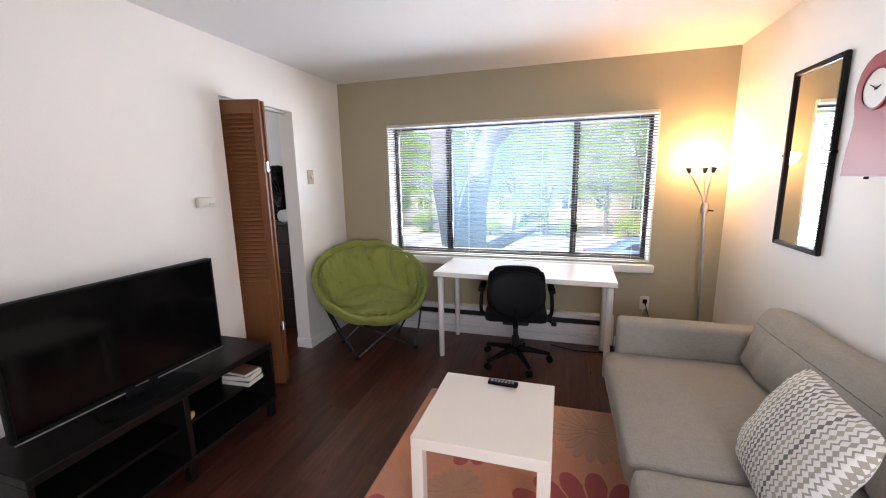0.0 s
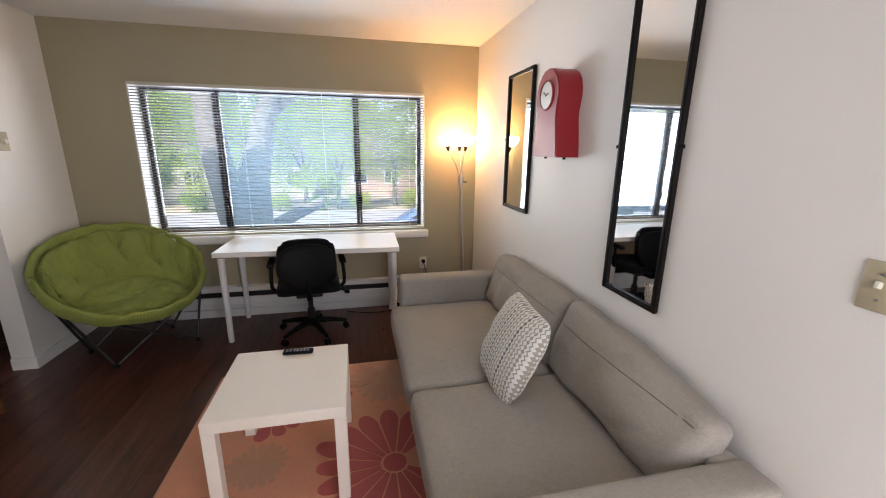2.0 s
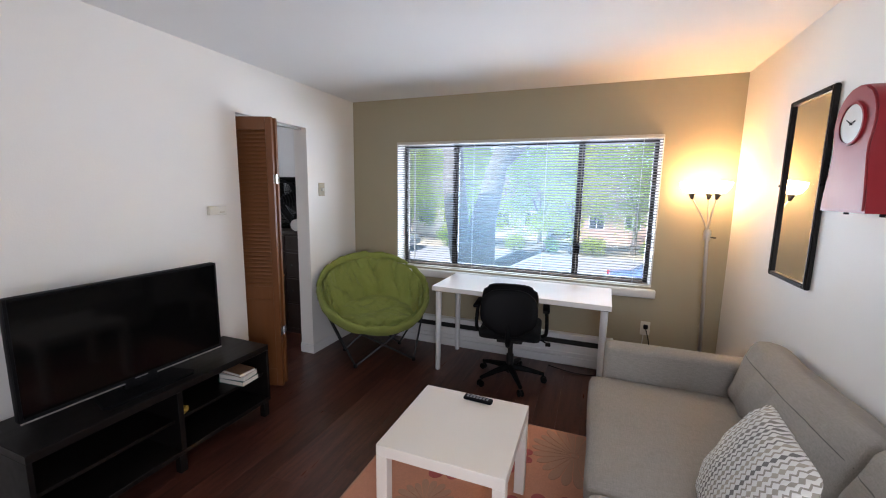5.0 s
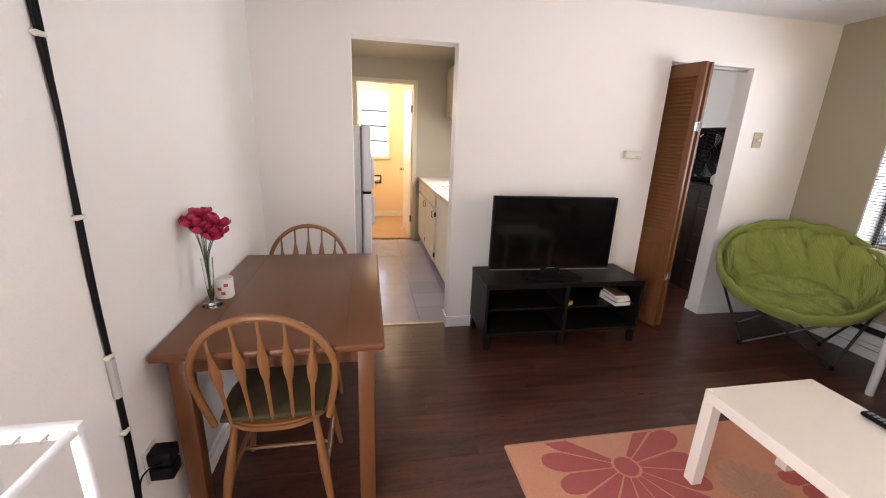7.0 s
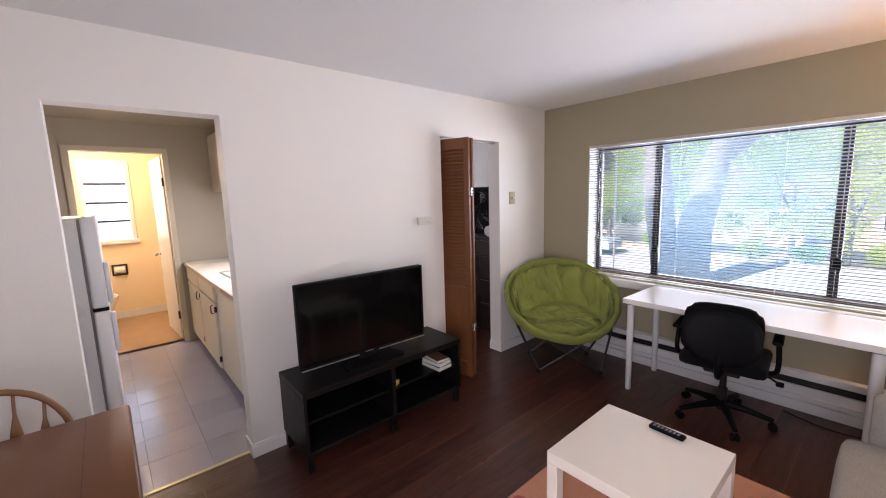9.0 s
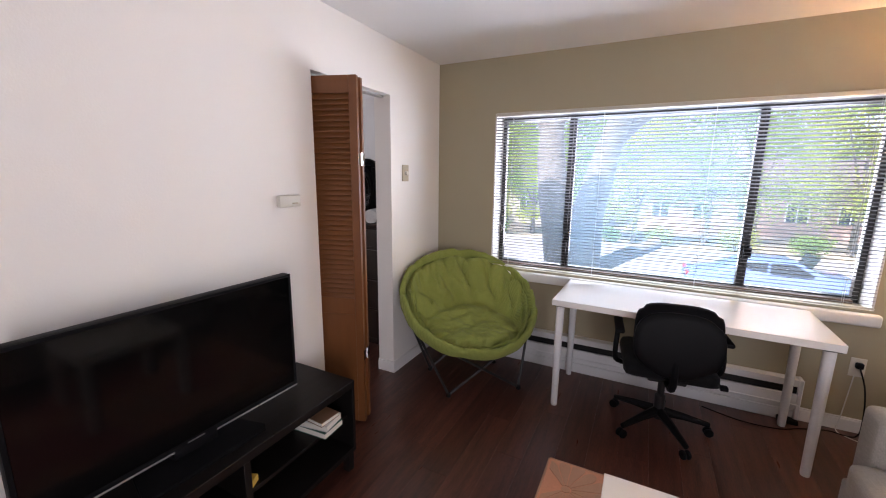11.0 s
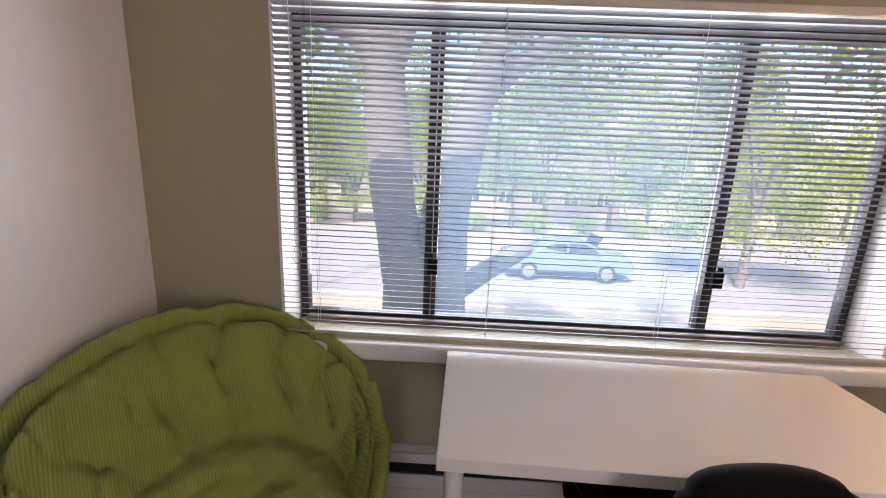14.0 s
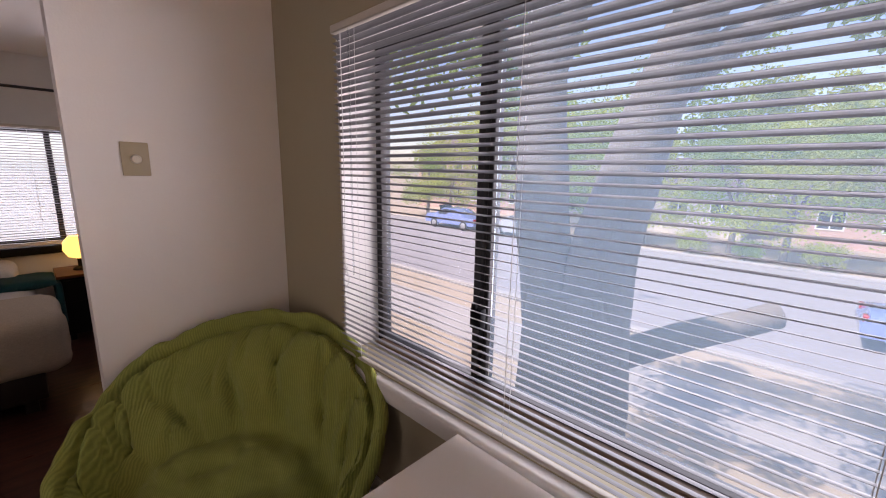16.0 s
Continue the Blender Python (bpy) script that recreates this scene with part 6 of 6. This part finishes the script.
part("frame", join(box(0, 0.012, -0.085, -0.065, -0.075, 0.075), box(0, 0.012, 0.065, 0.085, -0.075, 0.075), box(0, 0.012, -0.065, 0.065, 0.055, 0.075), box(0, 0.012, -0.065, 0.065, -0.075, -0.055)), BLACKMET, tp)
part("roll", turned(lathe([(0, -0.055), (0.045, -0.055), (0.045, 0.055), (0, 0.055)], 20), pose(0.02, 0, 0, 90, 0, 0)), WHITELAM, tp)

# ---- bedroom ----
ESP = mat("espresso_wood", (0.030, 0.017, 0.013), (0.018, 0.010, 0.008), 0.4, scale=4, fine=60, bump=0.06, stretch=(6, 6, 0.5))
dr_ = thing("dresser", (-2.50, 3.72, 0), "tall dark espresso wooden dresser in the bedroom", "dresser")
part("body", box(-0.45, 0.45, -0.24, 0.24, 0.05, 1.06, 0.003, 1), ESP, dr_)
part("top", box(-0.47, 0.47, -0.265, 0.25, 1.06, 1.095, 0.006, 2), ESP, dr_)
part("plinth", box(-0.45, 0.45, -0.22, 0.24, 0, 0.05), ESP, dr_)
for x0, x1 in ((-0.44, 0.10),):
    d_ = part("top_drawer", box(x0, x1, -0.258, -0.241, 0.90, 1.045, 0.003, 1), ESP, dr_)
    part("handle", tube([(x0 + 0.18, -0.258, 0.972), (x0 + 0.185, -0.275, 0.972), (x0 + 0.355, -0.275, 0.972), (x0 + 0.36, -0.258, 0.972)], 0.005, 6), CHROME, d_)
    d_ = part("cabinet_door", box(x0, x1, -0.252, -0.241, 0.07, 0.88), ESP, dr_, "panelled cabinet door")
    for i in range(6):
        part("door_panel", box(x0 + 0.01 + i * 0.088, x0 + 0.082 + i * 0.088, -0.257, -0.252, 0.10, 0.85, 0.002, 1), ESP, d_)
for z0, z1 in ((0.07, 0.33), (0.35, 0.60), (0.62, 0.87), (0.90, 1.045)):
    d_ = part("drawer", box(0.115, 0.44, -0.258, -0.241, z0, z1, 0.003, 1), ESP, dr_)
    part("knob", turned(lathe([(0, 0), (0.006, 0), (0.006, 0.01), (0.014, 0.018), (0, 0.024)], 12), pose(0.19, -0.258, (z0 + z1) / 2, 90, 0, 0)), BLACKMET, d_)
fn = thing("box_fan", pose(-2.62, 3.66, 1.095, 0, 0, 6), "black square box fan standing on the dresser", "fan")
part("housing", join(*[tube([(sx * 0.26, 0, 0.08), (sx * 0.26, 0, 0.47)], 0.03, 8) for sx in (-1, 1)], tube([(-0.21, 0, 0.03), (0.21, 0, 0.03)], 0.03, 8), tube([(-0.21, 0, 0.52), (0.21, 0, 0.52)], 0.03, 8), *[tube([(sx * 0.21, 0, zc + sz * 0.05), (sx * 0.247, 0, zc + sz * 0.037), (sx * 0.26, 0, zc)], 0.03, 8) for sx in (-1, 1) for sz, zc in ((-1, 0.08), (1, 0.47))]), BLACKPL, fn)
part("shroud", turned(lathe([(0.245, -0.04), (0.255, -0.04), (0.255, 0.04), (0.245, 0.04)], 32), pose(0, 0, 0.275, 90, 0, 0)), BLACKPL, fn)
for sx, sz in ((-1, -1), (-1, 1), (1, -1), (1, 1)):
    part("corner_panel", box(sx * 0.2 - 0.055, sx * 0.2 + 0.055, 0.03, 0.036, 0.275 + sz * 0.2 - 0.055, 0.275 + sz * 0.2 + 0.055), BLACKPL, fn)
for k in range(5):
    part("blade", turned(box(0.05, 0.225, -0.055, 0.055, -0.003, 0.003, 0.002, 1), pose(0, 0, 0.275, 90, 0, 0) @ pose(0, 0, 0, 0, 0, 72 * k + 20) @ pose(0, 0, 0, 25, 0, 0)), BLACKPL, fn)
part("hub", turned(lathe([(0, -0.03), (0.05, -0.03), (0.05, 0.03), (0, 0.03)], 20), pose(0, 0, 0.275, 90, 0, 0)), BLACKPL, fn)
part("rear_grille", join(*[tube([(r * 0.011 * math.cos(a * math.pi / 12), 0.042, 0.275 + r * 0.011 * math.sin(a * math.pi / 12)) for a in range(24)], 0.0053, 4, True) for r in range(2, 22)]), BLACKPL, fn, "dense rear guard")
part("grille", join(*[tube([(r * math.cos(a * math.pi / 16), -0.042, 0.275 + r * math.sin(a * math.pi / 16)) for a in range(32)], 0.0018, 5, True) for r in (0.05, 0.085, 0.12, 0.155, 0.19, 0.225)], *[tube([(0, -0.042, 0.275), (0.24 * math.cos(a * math.pi / 4), -0.042, 0.275 + 0.24 * math.sin(a * math.pi / 4))], 0.0022, 5) for a in range(8)]), BLACKMET, fn, "round wire grille")
tw = thing("folded_towel", pose(-2.26, 3.60, 1.095, 0, 0, 12), "rolled white and grey-blue towels on the dresser", "towel")
part("roll", turned(tube([(0, -0.10, 0.06), (0, 0.10, 0.06)], 0.06, 16), pose(-0.03, 0, 0)), weave("white_towel", (0.70, 0.69, 0.68), (0.6, 0.6, 0.6), 120, bump=0.6), tw)
part("roll", turned(tube([(0, -0.09, 0.065), (0, 0.12, 0.065)], 0.065, 16), pose(0.10, 0, 0)), weave("blue_towel", (0.18, 0.24, 0.33), (0.14, 0.19, 0.27), 120, bump=0.6), tw)
part("roll", turned(tube([(0, -0.05, 0.05), (0, 0.12, 0.05)], 0.05, 16), pose(0.05, 0.02, 0.10)), weave("slate_towel", (0.16, 0.20, 0.26), (0.12, 0.16, 0.21), 120, bump=0.6), tw)
bed = thing("bed", (-4.10, 2.38, 0), "made bed with white sheets and a folded beige duvet", "bed")
part("frame", box(-0.88, 0.86, -0.52, 0.60, 0.08, 0.26, 0.01), ESP, bed)
for x in (-0.8, 0.8):
    for y in (-0.45, 0.52):
        part("leg", box(x - 0.03, x + 0.03, y - 0.03, y + 0.03, 0, 0.08), ESP, bed)
part("mattress", turned(cushion(1.74, 1.16, 0.26, 0.02, 12, 0.06, 1, 0.006), pose(-0.01, 0.04, 0.26)), weave("white_sheet", (0.72, 0.71, 0.70), (0.66, 0.65, 0.64), 150, bump=0.2), bed, angle=70)
part("duvet", turned(cushion(0.75, 1.36, 0.36, 0.03, 14, 0.09, 4, 0.02), pose(0.53, 0.05, 0.23)), weave("beige_duvet", (0.50, 0.42, 0.33), (0.44, 0.37, 0.29), 150, bump=0.3), bed, "beige duvet over the foot end", angle=70)
bl_ = thing("teal_blanket", (-4.55, 2.38, 0.52), "dark teal blanket across the bed", "blanket")
part("cloth", turned(cushion(0.40, 1.38, 0.06, 0.02, 14, 0.028, 9, 0.012), pose(0, 0.05, 0)), weave("teal_wool", (0.008, 0.07, 0.075), (0.006, 0.05, 0.055), 120, bump=0.5), bl_, angle=70)
part("overhang", turned(cushion(0.40, 0.05, 0.36, 0.0, 10, 0.022, 3, 0.012), pose(0, 0.745, -0.34)), weave("teal_wool_edge", (0.008, 0.07, 0.075), (0.006, 0.05, 0.055), 120, bump=0.5), bl_, angle=70)
pl_ = thing("bed_pillow", pose(-4.80, 2.60, 0.53, 0, 12, 0), "plump white bed pillow", "pillow")
part("case", turned(cushion(0.36, 0.62, 0.13, 0.05, 12, 0.055, 6, 0.012), pose(0, 0, 0)), weave("white_pillow", (0.74, 0.73, 0.72), (0.68, 0.67, 0.66), 150, bump=0.2), pl_, angle=70)
ns = thing("nightstand", (-4.68, 3.36, 0), "black nightstand under the bedroom window", "nightstand")
part("body", box(-0.20, 0.20, -0.22, 0.22, 0.05, 0.55, 0.004, 1), BLACKWOOD, ns)
part("top", box(-0.22, 0.22, -0.24, 0.24, 0.55, 0.575, 0.005, 1), TABLEWOOD, ns)
part("drawer", box(0.20, 0.212, -0.20, 0.20, 0.34, 0.53, 0.003, 1), BLACKWOOD, ns)
for x in (-0.17, 0.17):
    for y in (-0.19, 0.19):
        part("leg", box(x - 0.02, x + 0.02, y - 0.02, y + 0.02, 0, 0.05), BLACKWOOD, ns)
bl2 = thing("bedside_lamp", (-4.70, 3.30, 0.575), "small glowing yellow globe lamp on the nightstand", "table lamp")
part("base", lathe([(0, 0), (0.06, 0), (0.055, 0.015), (0.02, 0.03), (0.02, 0.10), (0, 0.10)], 20), BLACKWOOD, bl2)
part("shade", lathe([(0.02, 0.10), (0.075, 0.12), (0.105, 0.18), (0.10, 0.25), (0.06, 0.30), (0.055, 0.298), (0.094, 0.248), (0.098, 0.182), (0.07, 0.125), (0.02, 0.105)], 24), glow("lit_yellow_shade", (1.0, 0.62, 0.14), 1.5), bl2, "glowing amber shade")
cn = thing("curtain", (-4.93, 2.62, 0.12), "olive tan curtain hanging beside the bedroom window", "curtain")
bmc = bmesh.new()
rows = []
for i in range(41):
    y = -0.20 + 0.40 * i / 40
    x = 0.025 * math.sin(i * 0.95) + 0.006 * math.sin(i * 2.3)
    rows.append([bmc.verts.new((x * (0.7 + 0.3 * k), y, z)) for k, z in enumerate((1.98, 1.2, 0.5, 0.0))])
for a, b in zip(rows, rows[1:]):
    for k in range(3):
        bmc.faces.new((a[k], b[k], b[k + 1], a[k + 1]))
gx = bmesh.ops.extrude_face_region(bmc, geom=bmc.faces[:])
for v in gx["geom"]:
    if isinstance(v, bmesh.types.BMVert):
        v.co.x += 0.003
bmesh.ops.recalc_face_normals(bmc, faces=bmc.faces[:])
part("drape", bmc, weave("olive_curtain_cloth", (0.30, 0.24, 0.12), (0.24, 0.19, 0.10), 120), cn, angle=80)
part("curtain_rod", tube([(0, -0.3, 2.0), (0, 1.5, 2.0)], 0.012, 10), BLACKMET, cn)

# ---- floor pieces ----
rp = random.Random(8)
PW = 0.152
floor_ob = bpy.data.objects["floor"]
cache = {}


def plank_mesh(w, ln):
    key = (round(w, 3), round(ln, 3))
    if key not in cache:
        cache[key] = mesh_of(box(-w / 2 + 0.0002, w / 2 - 0.0002, -ln / 2 + 0.0002, ln / 2 - 0.0002, -0.006, 0.0, 0.0003, 1), PLANK, "plank")
    return cache[key]


x = WB + 0.075
col = 0
while x < E - 0.02:
    w = min(PW, E - x)
    y = S
    first = (0.4, 1.0, 0.7, 1.2, 0.55)[col % 5]
    while y < N - 0.02:
        ln = min(first if y == S else 1.22, N - y)
        piece("plank", plank_mesh(w, ln), floor_ob, pose(x + w / 2, y + ln / 2, 0, 0, 0, rp.choice((0, 180))))
        y += ln
    x += w
    col += 1
kf = bpy.data.objects["floor_kitchen"]
tile = mesh_of(box(-0.1515, 0.1515, -0.1515, 0.1515, -0.004, 0.0, 0.001, 1), VINYL, "tile")
for i in range(9):
    for j in range(6):
        tx, ty = WB + 0.055 - 0.155 - i * 0.304, -0.43 + j * 0.304
        if tx > -4.6 and ty < 1.1:
            piece("tile", tile, kf, pose(tx, ty, 0, 0, 0, rp.choice((0, 90, 180, 270))))
